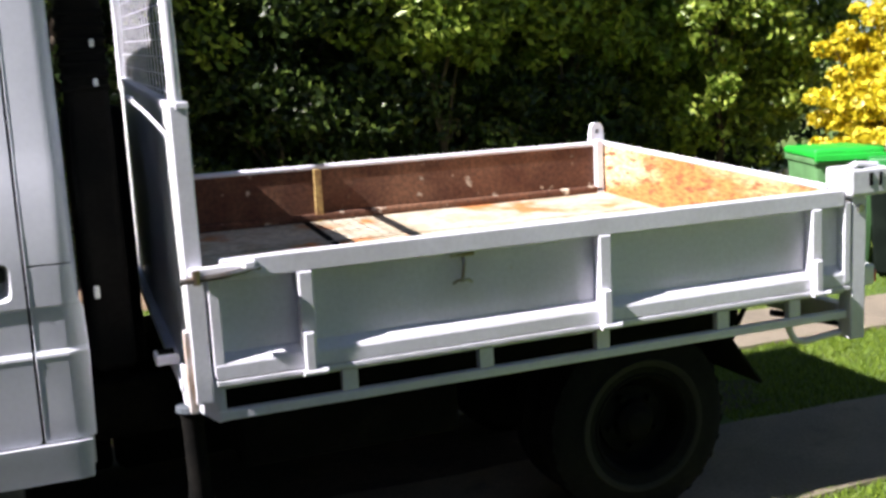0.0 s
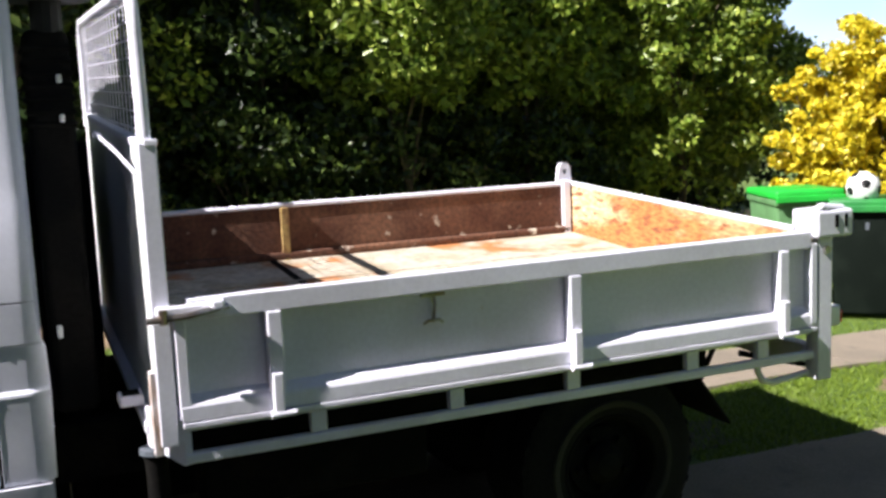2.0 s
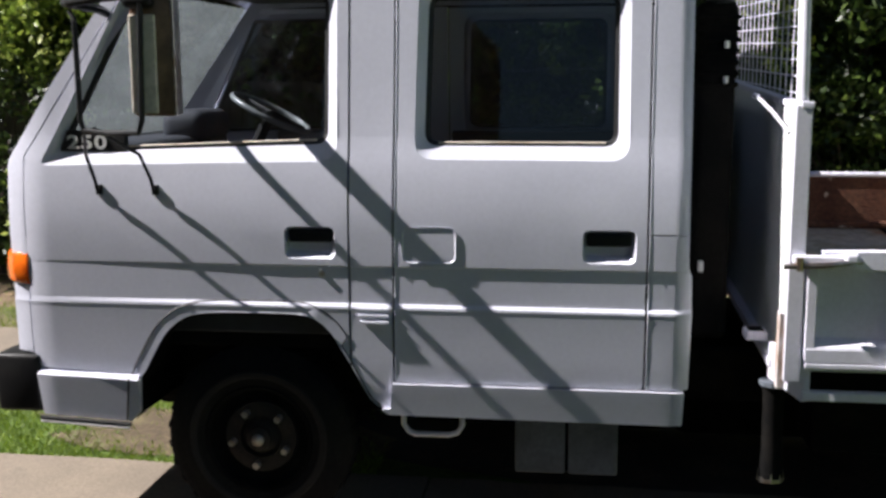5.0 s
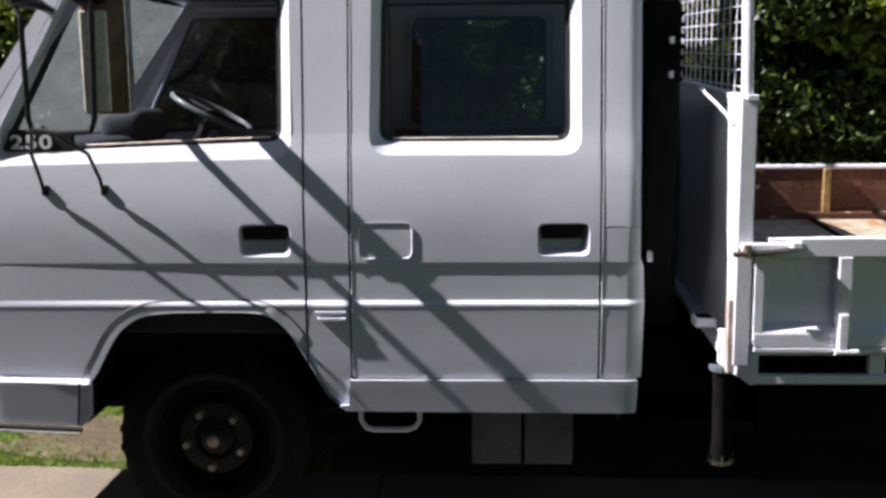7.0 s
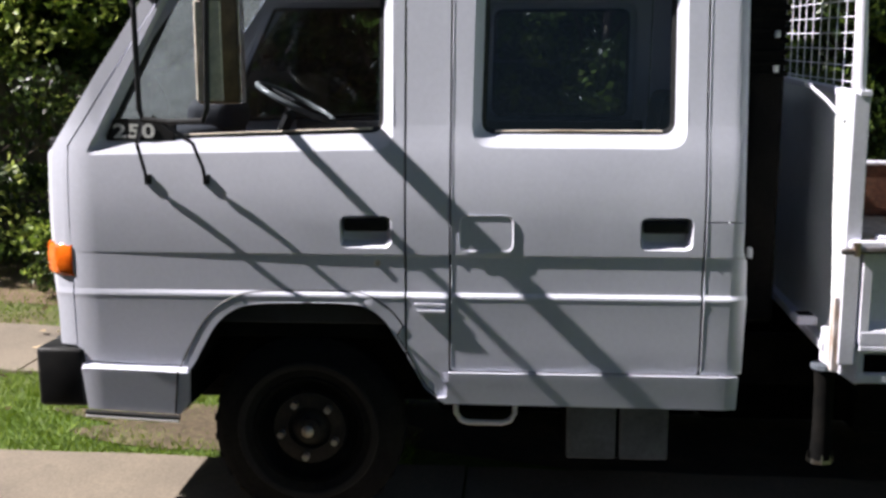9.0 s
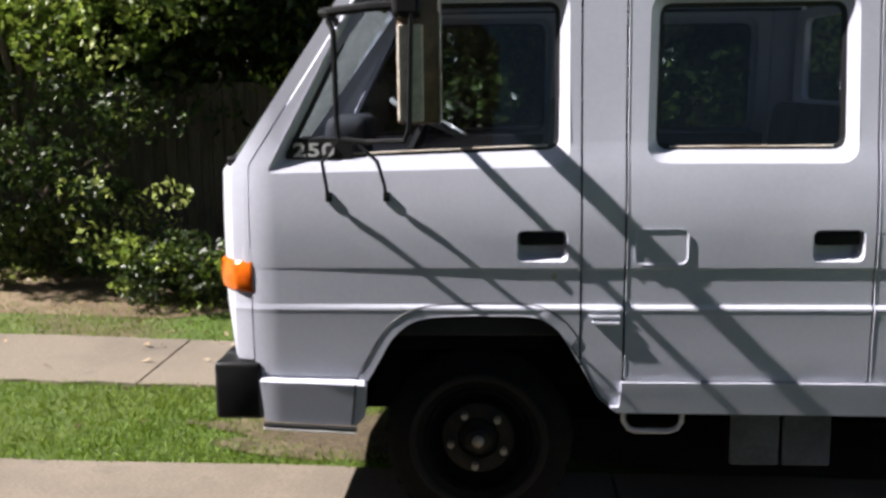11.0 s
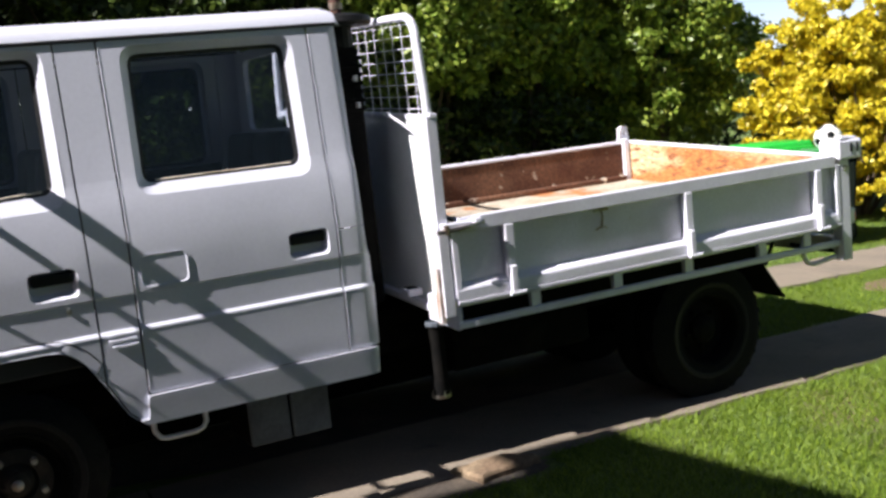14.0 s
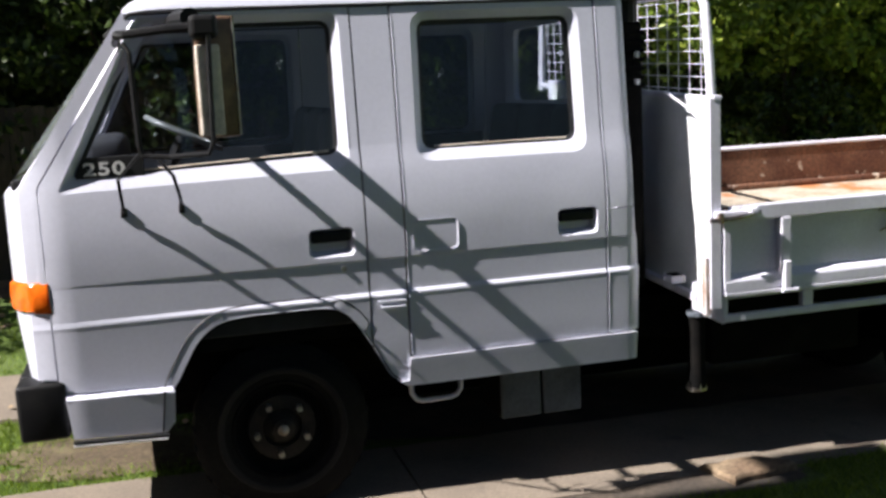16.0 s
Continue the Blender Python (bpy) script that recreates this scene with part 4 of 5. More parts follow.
# far side gate and tailgate, seen from inside
fgate = part("far_side_gate", leaning(boxed((HEAD_X + 0.03, FAR_Y, 0.87), (TAIL_X, FAR_Y + 0.02, 1.172), 0.003)), RUST_WALL, truck, "brown rusted drop side with flaking paint")
part("top_pipe", leaning(rod(bmesh.new(), [(HEAD_X + 0.03, FAR_Y + 0.005, 1.178), (TAIL_X, FAR_Y + 0.005, 1.178)], 0.014, 8)), TRAY_PAINT, fgate, "white painted top edge")
part("rib", leaning(boxed((1.375, FAR_Y - 0.028, 0.905), (1.415, FAR_Y + 0.001, 1.17), 0.005)), RUST_RIB, fgate, "ochre rusty rib")
part("bottom_ledge", leaning(boxed((HEAD_X + 0.03, FAR_Y - 0.030, 0.905), (TAIL_X - 0.01, FAR_Y + 0.001, 0.945), 0.012)), RUST_WALL, fgate)
tail = part("tailgate", leaning(boxed((TAIL_X, 0.0, 0.87), (TAIL_X + 0.022, FAR_Y, 1.172), 0.003)), RUST_TAIL, truck, "orange rusted tailgate with flaking cream paint")
part("top_pipe", leaning(rod(bmesh.new(), [(TAIL_X + 0.008, 0.0, 1.178), (TAIL_X + 0.008, FAR_Y, 1.178)], 0.014, 8)), TRAY_PAINT, tail)
part("far_post", leaning(boxed((TAIL_X - 0.055, FAR_Y - 0.03, 0.905), (TAIL_X - 0.012, FAR_Y + 0.03, 1.20), 0.004)), TRAY_PAINT, tail, "white corner post")
ear = bmesh.new()
joined(ear, [rounded([(-0.062, 0.0), (0.062, 0.0), (0.045, 0.125), (-0.045, 0.125)], [0, 0, 0.045, 0.045], 6), rounded([(-0.014, 0.062), (0.014, 0.062), (0.014, 0.09), (-0.014, 0.09)], 0.013, 3)])
ext = bmesh.ops.extrude_face_region(ear, geom=list(ear.faces))["geom"]
for v in ext:
    if isinstance(v, bmesh.types.BMVert):
        v.co.y += 0.03
bmesh.ops.recalc_face_normals(ear, faces=list(ear.faces))
for v in ear.verts:
    v.co = Vector((TAIL_X - 0.03 + v.co.x * 0.75, FAR_Y + 0.0 + v.co.y, 1.268 + v.co.z))
part("hinge_ear", ear, TRAY_PAINT, tail, "white rounded hinge plate")
box2 = part("tail_latch", boxed((3.065, -0.12, 1.150), (3.255, 0.03, 1.262), 0.014, 3), TRAY_PAINT, truck, "chunky white tailgate latch")
part("latch_slot", boxed((3.155, -0.124, 1.19), (3.173, -0.116, 1.242), 0.002), CHASSIS, box2)
part("latch_slot", boxed((3.205, -0.124, 1.19), (3.219, -0.116, 1.242), 0.002), CHASSIS, box2)
part("latch_arm", rod(bmesh.new(), [(3.06, -0.09, 1.255), (3.10, -0.10, 1.276), (3.22, -0.09, 1.262)], 0.016, 8), TRAY_PAINT, box2)
rp = part("rear_post", boxed((3.100, -0.092, 0.560), (3.172, -0.020, 1.150), 0.006), TRAY_PAINT, truck, "white rear corner post")
part("post_bolt", rod(bmesh.new(), [(3.135, -0.105, 1.10), (3.135, -0.09, 1.10)], 0.016, 8), STEEL, rp)
part("rear_post", leaning(boxed((3.06, FAR_Y - 0.02, 0.56), (3.13, FAR_Y + 0.05, 1.15), 0.006)), TRAY_PAINT, truck)
part("rear_beam", boxed((3.09, -0.02, 0.60), (3.15, FAR_Y, 0.70), 0.006), TRAY_PAINT, truck)
part("rear_bar", rod(bmesh.new(), [(2.84, -0.03, 0.70), (2.845, -0.03, 0.62), (2.87, -0.03, 0.58), (2.92, -0.03, 0.565), (3.12, -0.03, 0.585)], 0.014, 8), TRAY_PAINT, truck, "white bent tube", 60)
part("rear_stay", rod(bmesh.new(), [(2.78, -0.0, 0.70), (3.12, -0.01, 0.61)], 0.013, 8), CHASSIS, truck)
part("rear_stay", rod(bmesh.new(), [(2.62, 0.05, 0.60), (2.70, 0.03, 0.78), (2.90, 0.0, 0.73)], 0.012, 8), CHASSIS, truck)
lamp = part("tail_lamp", boxed((3.19, -0.02, 0.755), (3.29, 0.05, 0.845), 0.012, 3), WHITE, truck, "white tail lamp housing", 50)
part("lens", boxed((3.285, -0.014, 0.765), (3.305, 0.044, 0.82), 0.008), RED_LENS, lamp)
for far in (False, True):
    flap = boxed((-0.006, 0.10, -0.33), (0.006, 0.56, 0.0), 0.003)
    rot = Matrix.Rotation(radians(-36), 3, "Y")
    for v in flap.verts:
        v.co = rot @ v.co + Vector((2.62, 0, 0.64))
    part("mud_flap", other_side(flap) if far else flap, RUBBER, truck)
guard = boxed((1.86, 0.10, 0.655), (2.60, 0.58, 0.672), 0.004)
part("mudguard", guard, CHASSIS, truck)


# ---- ground, drive ----
def lie(x):
    return ground_z(max(-9.0, min(13.0, x)))


xs = [-400, -150, -60, -30, -16, -9] + [-8 + 0.5 * k for k in range(41)] + [13, 16, 25, 40, 80, 180, 400]
ys = [-400, -150, -60, -30, -16] + [-9 + 0.5 * k for k in range(37)] + [11, 14, 20, 35, 70, 160, 400]
rng = random.Random(5)
me = bpy.data.meshes.new("ground")
me.from_pydata([(x, y, lie(x) + (0.012 * noise.noise((x * 0.9, y * 0.9, 3.0)) if abs(x) < 14 and abs(y) < 10 else 0.0)) for x in xs for y in ys], [],
               [(i * len(ys) + j, (i + 1) * len(ys) + j, (i + 1) * len(ys) + j + 1, i * len(ys) + j + 1) for i in range(len(xs) - 1) for j in range(len(ys) - 1)])
me.materials.append(GROUND)
me.polygons.foreach_set("use_smooth", [True] * len(me.polygons))
ground = tagged(new("ground", me), "patchy green lawn with bare brown spots", "ground", kind="structure")


def drive_near(x):
    return -0.14 + 0.055 * x - 0.05 * np.clip((x - 1.2) / 1.6, 0.0, 1.0), 0.74 + 0.045 * x


def drive_far(x):
    return 1.93 + 0.035 * x, 2.86 + 0.01 * x


def slabs(name, edges, label, step, shift, top):
    base = thing(name, (0, (edges(0)[0] + edges(0)[1]) / 2, 0), label, "pavement", kind="structure")
    r = random.Random(len(name))
    x = -14.0 + shift
    while x < 18:
        a, b = x + 0.006, x + step - 0.006
        bm = bmesh.new()
        n = max(7, int(step / 0.2))
        line = [(a + (b - a) * k / n, edges(a + (b - a) * k / n)[0] + r.uniform(-0.02, 0.02)) for k in range(n + 1)]
        line += [(b - (b - a) * k / n, edges(b - (b - a) * k / n)[1] + r.uniform(-0.015, 0.015)) for k in range(n + 1)]
        lift = top + r.uniform(-0.004, 0.004)
        up = [bm.verts.new((px, py, lie(px) + lift)) for px, py in line]
        dn = [bm.verts.new((px, py + (-0.015 if k <= n else 0.015), lie(px) - 0.06)) for k, (px, py) in enumerate(line)]
        bm.faces.new(up)
        for k in range(len(line)):
            j = (k + 1) % len(line)
            bm.faces.new((up[k], dn[k], dn[j], up[j]))
        bmesh.ops.recalc_face_normals(bm, faces=list(bm.faces))
        part("slab", bm, CONCRETE, base)
        x += step
    return base


slabs("driveway", drive_near, "pale concrete wheel strip with joints and ragged edges", 3.2, 0.35, 0.022)
slabs("pavement", drive_far, "pale concrete footpath with joints", 1.5, 0.05, 0.022)


def soil_patch(cx, cy, rx, ry, seed, material=None):
    bm = bmesh.new()
    r = random.Random(seed)
    n = 26
    rim = []
    for k in range(n):
        a = 2 * math.pi * k / n
        f = 1 + 0.35 * noise.noise((2.2 * math.cos(a), 2.2 * math.sin(a), seed)) + r.uniform(-0.08, 0.08)
        px, py = cx + rx * f * math.cos(a), cy + ry * f * math.sin(a)
        rim.append(bm.verts.new((px, py, lie(px) + 0.006)))
    mid = bm.verts.new((cx, cy, lie(cx) + 0.024))
    for k in range(n):
        bm.faces.new((mid, rim[k], rim[(k + 1) % n]))
    return tagged(part("soil_patch", bm, material or SOIL, None, smooth=60), "bare brown soil worn through the lawn, some darkened as shade", "soil", kind="stuff")


DAMP_SOIL = mat("damp_soil", (0.085, 0.062, 0.036), 0.95, other=(0.13, 0.105, 0.055), scale=5, grain=0.35, fine=40, bump=0.6, bump_scale=25)
soil_patch(-1.9, 1.12, 0.95, 0.36, 1, DAMP_SOIL)
# darkened soil under the truck, its shade put into the colour
soil_patch(1.0, 1.32, 2.7, 0.72, 8, SOIL_AND_SHADE)
soil_patch(5.9, 1.55, 0.75, 0.28, 2)
RED_SOIL = mat("red_soil", (0.26, 0.085, 0.05), 0.95, other=(0.20, 0.11, 0.07), scale=4, grain=0.3, fine=40, bump=0.5, bump_scale=30)
soil_patch(7.45, 1.62, 0.55, 0.2, 12, RED_SOIL)
soil_patch(0.28, -0.16, 0.62, 0.16, 13, SOIL_AND_SHADE)
soil_patch(-5.5, 4.3, 2.6, 0.9, 4)
soil_patch(2.0, 6.6, 6.5, 1.6, 6)


def fragment(corners, top, seed, material, label):
    """A broken piece of paving with a ragged rim, lying in the soil."""
    r = random.Random(seed)
    rim = []
    for (ax, ay), (bx, by) in zip(corners, corners[1:] + corners[:1]):
        for k in range(4):
            t = k / 4
            rim.append((ax + (bx - ax) * t + r.uniform(-0.012, 0.012), ay + (by - ay) * t + r.uniform(-0.008, 0.008)))
    bm = bmesh.new()
    up = [bm.verts.new((x, y, lie(x) + top + r.uniform(-0.004, 0.004))) for x, y in grown(rim, -0.010)]
    mid = [bm.verts.new((x, y, lie(x) + top - 0.012)) for x, y in rim]
    low = [bm.verts.new((x, y, lie(x) - 0.02)) for x, y in rim]
    centre = bm.verts.new((sum(v.co.x for v in up) / len(up), sum(v.co.y for v in up) / len(up), lie(corners[0][0]) + top + 0.004))
    for k in range(len(rim)):
        j = (k + 1) % len(rim)
        bm.faces.new((centre, up[k], up[j]))
        bm.faces.new((up[k], mid[k], mid[j], up[j]))
        bm.faces.new((mid[k], low[k], low[j], mid[j]))
    bmesh.ops.recalc_face_normals(bm, faces=list(bm.faces))
    return tagged(part("paving_fragment", bm, material, None), label, "paving")


fragment([(0.44, -0.07), (0.75, -0.04), (0.88, -0.17), (0.70, -0.22), (0.50, -0.27)], 0.05, 21, SOIL, "broken reddish brown paving piece at the drive's edge")
fragment([(-0.24, -0.07), (0.02, -0.05), (0.05, -0.10), (0.0, -0.14), (-0.18, -0.16)], 0.032, 22, CONCRETE, "broken pale concrete piece at the drive's edge")
fragment([(0.10, -0.05), (0.34, -0.05), (0.36, -0.12), (0.14, -0.085)], 0.03, 23, CONCRETE, "broken pale concrete sliver at the drive's edge")


# ---- leaves, trees, grass ----
def leaf_mesh(name, centres, size, material, seed, flat=0.0, aspect=0.55, spread=0.35):
    """Many small folded leaves, one at each centre, turned at random."""
    r = np.random.default_rng(seed)
    n = len(centres)
    along = r.normal(size=(n, 3))
    along[:, 2] *= 1 - flat
    along /= np.linalg.norm(along, axis=1)[:, None] + 1e-9
    other = r.normal(size=(n, 3))
    across = np.cross(along, other)
    across /= np.linalg.norm(across, axis=1)[:, None] + 1e-9
    fold = np.cross(along, across)
    s = (size * (1 + spread * r.uniform(-1, 1, n)))[:, None]
    v = np.empty((n, 4, 3))
    v[:, 0] = centres - along * s * 0.5
    v[:, 1] = centres + across * s * aspect * 0.5 + fold * s * 0.12
    v[:, 2] = centres + along * s * 0.5
    v[:, 3] = centres - across * s * aspect * 0.5 + fold * s * 0.12
    me = bpy.data.meshes.new(name)
    me.vertices.add(n * 4)
    me.vertices.foreach_set("co", v.ravel())
    idx = np.arange(n)[:, None] * 4
    tris = np.concatenate([idx + [0, 1, 2], idx + [0, 2, 3]], 1).reshape(-1)
    me.loops.add(len(tris))
    me.loops.foreach_set("vertex_index", tris.astype(np.int32))
    me.polygons.add(2 * n)
    me.polygons.foreach_set("loop_start", np.arange(0, 6 * n, 3, dtype=np.int32))
    me.update(calc_edges=True)
    me.materials.append(material)
    return me


def clump_points(seed, centre, radii, clumps, per, clump_r, hollow=0.55, low=-1.0):
    """Places for leaves: clumps spread through an uneven crown, denser outside."""
    r = np.random.default_rng(seed)
    d = r.normal(size=(clumps * 2, 3))
    d /= np.linalg.norm(d, axis=1)[:, None]
    d = d[d[:, 2] > low][:clumps]
    f = hollow + (1.12 - hollow) * r.uniform(0, 1, len(d)) ** 0.6
    c = np.asarray(centre) + d * f[:, None] * np.asarray(radii)
    out = []
    for k in range(len(c)):
        rr = clump_r * r.uniform(0.55, 1.35)
        p = r.normal(size=(int(per * r.uniform(0.6, 1.4)), 3))
        p /= np.linalg.norm(p, axis=1)[:, None]
        p *= (r.uniform(0.3, 1.0, len(p)) ** 0.5)[:, None] * rr * [1.15, 1.15, 0.75]
        out.append(c[k] + p)
    return np.concatenate(out)


def tree(name, label, at, crown_z, radii, material, seed, clumps=80, per=130, size=0.085, clump_r=0.42, trunk_r=0.09, low=-1.0, hollow=0.55, second=None, category="tree"):
    x, y = at
    base = thing(name, (x, y, lie(x)), label, category)
    r = random.Random(seed)
    bm = bmesh.new()
    line, p = [], Vector((x, y, lie(x) - 0.05))
    steps = 6
    for k in range(steps + 1):
        line.append(p.copy())
        p = p + Vector((r.uniform(-0.12, 0.12), r.uniform(-0.1, 0.1), (crown_z + radii[2] * 0.4 - lie(x)) / steps))
    rod(bm, line, [trunk_r * (1.25 - 0.95 * k / steps) for k in range(steps + 1)], 9)
    part("trunk", bm, BARK, base, smooth=60)
    for k in range(5):
        a = 2 * math.pi * (k + r.random() * 0.6) / 5
        s = line[2 + k % 3]
        e = Vector((x + radii[0] * 0.75 * math.cos(a), y + radii[1] * 0.75 * math.sin(a), crown_z + radii[2] * r.uniform(-0.2, 0.6)))
        m = (s + e) / 2 + Vector((0, 0, 0.15))
        part("limb", rod(bmesh.new(), [s, m, e], [trunk_r * 0.5, trunk_r * 0.32, trunk_r * 0.12], 6), BARK, base, smooth=60)
    pts = clump_points(seed, (x, y, crown_z), radii, clumps, per, clump_r, hollow, low)
    ob = new("crown", leaf_mesh("crown", pts, size, material, seed + 1))
    ob.parent, ob.matrix_parent_inverse = base, parent_inverse(base)
    # outer clumps in a second green, the lighter ones coloured as if sunlit
    if second:
        pts = clump_points(seed + 50, (x, y, crown_z), [q * 1.03 for q in radii], clumps // 2, per // 2, clump_r * 0.75, 0.92, low)
        ob = new("young_leaves", leaf_mesh("young_leaves", pts, size * 0.9, second, seed + 2))
        ob.parent, ob.matrix_parent_inverse = base, parent_inverse(base)
    return base


def shrub(name, label, at, height, radii, material, seed, clumps=40, per=110, size=0.07, clump_r=0.25, second=None):
    return tree(name, label, at, lie(at[0]) + height * 0.52, (radii[0], radii[1], height * 0.5), material, seed, clumps, per, size, clump_r, 0.03, -1.0, 0.35, second, "shrub")


# the row of dense trees along the back, in dark greens where shade lies
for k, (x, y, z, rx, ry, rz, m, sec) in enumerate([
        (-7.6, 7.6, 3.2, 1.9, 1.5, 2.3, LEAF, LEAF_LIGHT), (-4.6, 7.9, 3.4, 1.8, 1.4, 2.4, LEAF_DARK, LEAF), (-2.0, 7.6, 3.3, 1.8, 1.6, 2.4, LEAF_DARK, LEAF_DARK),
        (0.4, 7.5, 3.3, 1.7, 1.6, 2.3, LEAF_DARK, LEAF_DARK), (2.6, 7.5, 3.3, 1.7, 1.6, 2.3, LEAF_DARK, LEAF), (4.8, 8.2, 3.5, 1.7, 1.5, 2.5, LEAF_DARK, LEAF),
        # the tree at x = -9.6 is out of view, added to shade the fence
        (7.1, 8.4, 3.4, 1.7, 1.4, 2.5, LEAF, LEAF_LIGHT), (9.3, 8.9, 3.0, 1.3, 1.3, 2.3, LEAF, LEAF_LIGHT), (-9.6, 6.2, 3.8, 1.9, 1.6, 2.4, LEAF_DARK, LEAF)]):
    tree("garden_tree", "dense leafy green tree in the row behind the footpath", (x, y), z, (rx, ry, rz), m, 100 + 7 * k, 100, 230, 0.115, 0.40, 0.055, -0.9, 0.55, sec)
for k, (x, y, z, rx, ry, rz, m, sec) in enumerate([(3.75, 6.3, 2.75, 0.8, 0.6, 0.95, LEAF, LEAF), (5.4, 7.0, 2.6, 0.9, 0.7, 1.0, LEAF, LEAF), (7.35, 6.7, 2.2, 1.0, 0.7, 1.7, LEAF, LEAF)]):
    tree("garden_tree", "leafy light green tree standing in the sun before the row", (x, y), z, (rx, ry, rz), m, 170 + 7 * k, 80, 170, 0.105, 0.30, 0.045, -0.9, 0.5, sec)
# low shrubs added to hide the trunks, coloured dark as shade
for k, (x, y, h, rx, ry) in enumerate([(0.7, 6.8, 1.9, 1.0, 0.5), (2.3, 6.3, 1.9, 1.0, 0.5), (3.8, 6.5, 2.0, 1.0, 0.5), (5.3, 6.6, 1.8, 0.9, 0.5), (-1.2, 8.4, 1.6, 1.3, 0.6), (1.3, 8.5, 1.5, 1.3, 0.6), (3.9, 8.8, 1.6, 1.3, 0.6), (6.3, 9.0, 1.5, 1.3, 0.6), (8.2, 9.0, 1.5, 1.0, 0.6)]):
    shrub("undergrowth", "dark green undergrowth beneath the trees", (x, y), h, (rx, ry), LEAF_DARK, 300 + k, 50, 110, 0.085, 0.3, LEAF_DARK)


def golden_bush(at, height, wide, spires, seed, label):
    """A bush of many upright leafy sprays of uneven height on bare stems."""
    x, y = at
    z = lie(x)
    base = thing("golden_bush", (x, y, z), label, "shrub")
    r = random.Random(seed)
    for k in range(spires):
        a, d = 2.4 * k, wide * math.sqrt((k + 0.5) / spires)
        px, py = x + d * math.cos(a), y + d * 0.85 * math.sin(a)
        top = height * (1.0 - 0.32 * (d / wide) ** 2) * r.uniform(0.80, 1.14)
        part("stem", rod(bmesh.new(), [(x + 0.15 * (px - x), y + 0.15 * (py - y), z - 0.03), ((x + 2 * px) / 3, (y + 2 * py) / 3, z + top * 0.4), (px, py, z + top * 0.95)], [0.02, 0.014, 0.004], 5), BARK, base)
        low = 0.12 if d > wide * 0.5 else 0.5
        mid = (low + 1) / 2
        pts = clump_points(seed + k, (px, py, z + top * mid), (wide * 0.19, wide * 0.19, top * (1 - low) * 0.5), 24, 95, 0.12, 0.4)
        ob = new("spray", leaf_mesh("spray", pts, 0.075, LEAF_YELLOW, seed + 90 + k, aspect=0.7))
        ob.parent, ob.matrix_parent_inverse = base, parent_inverse(base)
    return base


golden_bush((9.0, 5.0), 2.7, 1.34, 30, 401, "tall bush with bright yellow leaves")
golden_bush((10.5, 4.75), 1.75, 0.75, 10, 441, "lower bush with bright yellow leaves")
shrub("garden_shrub", "leafy shrub with pale outer leaves in the garden bed", (-5.1, 4.6), 1.7, (0.95, 0.7), LEAF_DARK, 411, 50, 120, 0.07, 0.24, LEAF_LIGHT)
shrub("garden_shrub", "low light green shrub at the bed's edge", (-3.8, 3.95), 0.6, (0.55, 0.42), LEAF_DARK, 412, 34, 90, 0.055, 0.16, LEAF)
shrub("garden_shrub", "leafy shrub with pale outer leaves in the garden bed", (-6.8, 4.8), 1.9, (0.9, 0.7), LEAF_DARK, 413, 50, 110, 0.07, 0.24, LEAF_LIGHT)
tree("street_tree", "slender tree with light leaves over the fence", (-5.6, 5.3), 3.0, (1.25, 1.0, 1.15), LEAF, 420, 44, 100, 0.085, 0.34, 0.045, -0.9, 0.4, LEAF_LIGHT)
for k, (x, y, z, rx, rz, m) in enumerate([(10.0, 12.0, 4.2, 1.9, 3.6, LEAF_DARK), (22.8, 11.5, 4.0, 3.0, 3.2, LEAF), (10, 22, 4.5, 4.0, 3.5, LEAF_DARK), (24, 27, 1.6, 5.0, 1.6, LEAF_DARK),
                                         (29, 14, 4, 4, 3.2, LEAF), (-12, 9, 3.6, 2.6, 2.8, LEAF), (-17, 8, 4, 3, 3, LEAF_DARK)]):
    tree("distant_tree", "large leafy tree further off", (x, y), z, (rx, rx, rz), m, 500 + 9 * k, 90, 110, 0.17, 0.7, 0.16, -0.9, 0.5, LEAF if m is LEAF_DARK else LEAF_LIGHT)
# dark leafy backing added so no sky or lawn shows between the trees
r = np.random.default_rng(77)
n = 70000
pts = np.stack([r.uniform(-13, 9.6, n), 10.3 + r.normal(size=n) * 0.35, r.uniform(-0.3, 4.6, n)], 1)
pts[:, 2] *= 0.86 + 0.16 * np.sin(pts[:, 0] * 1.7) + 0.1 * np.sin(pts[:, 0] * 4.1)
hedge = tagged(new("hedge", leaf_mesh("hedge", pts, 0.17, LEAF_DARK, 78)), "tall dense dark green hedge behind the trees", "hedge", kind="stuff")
# solid core put inside the hedge to block what shines through
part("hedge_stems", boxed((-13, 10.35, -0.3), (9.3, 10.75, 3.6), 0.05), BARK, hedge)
for k, (x, y) in enumerate([(9.9, 10.0), (12.6, 9.0), (14.5, 10.5)]):
    shrub("undergrowth", "dark green shrub behind the golden bush", (x, y), 2.2, (1.5, 0.9), LEAF_DARK, 600 + k, 50, 110, 0.10, 0.36, LEAF)


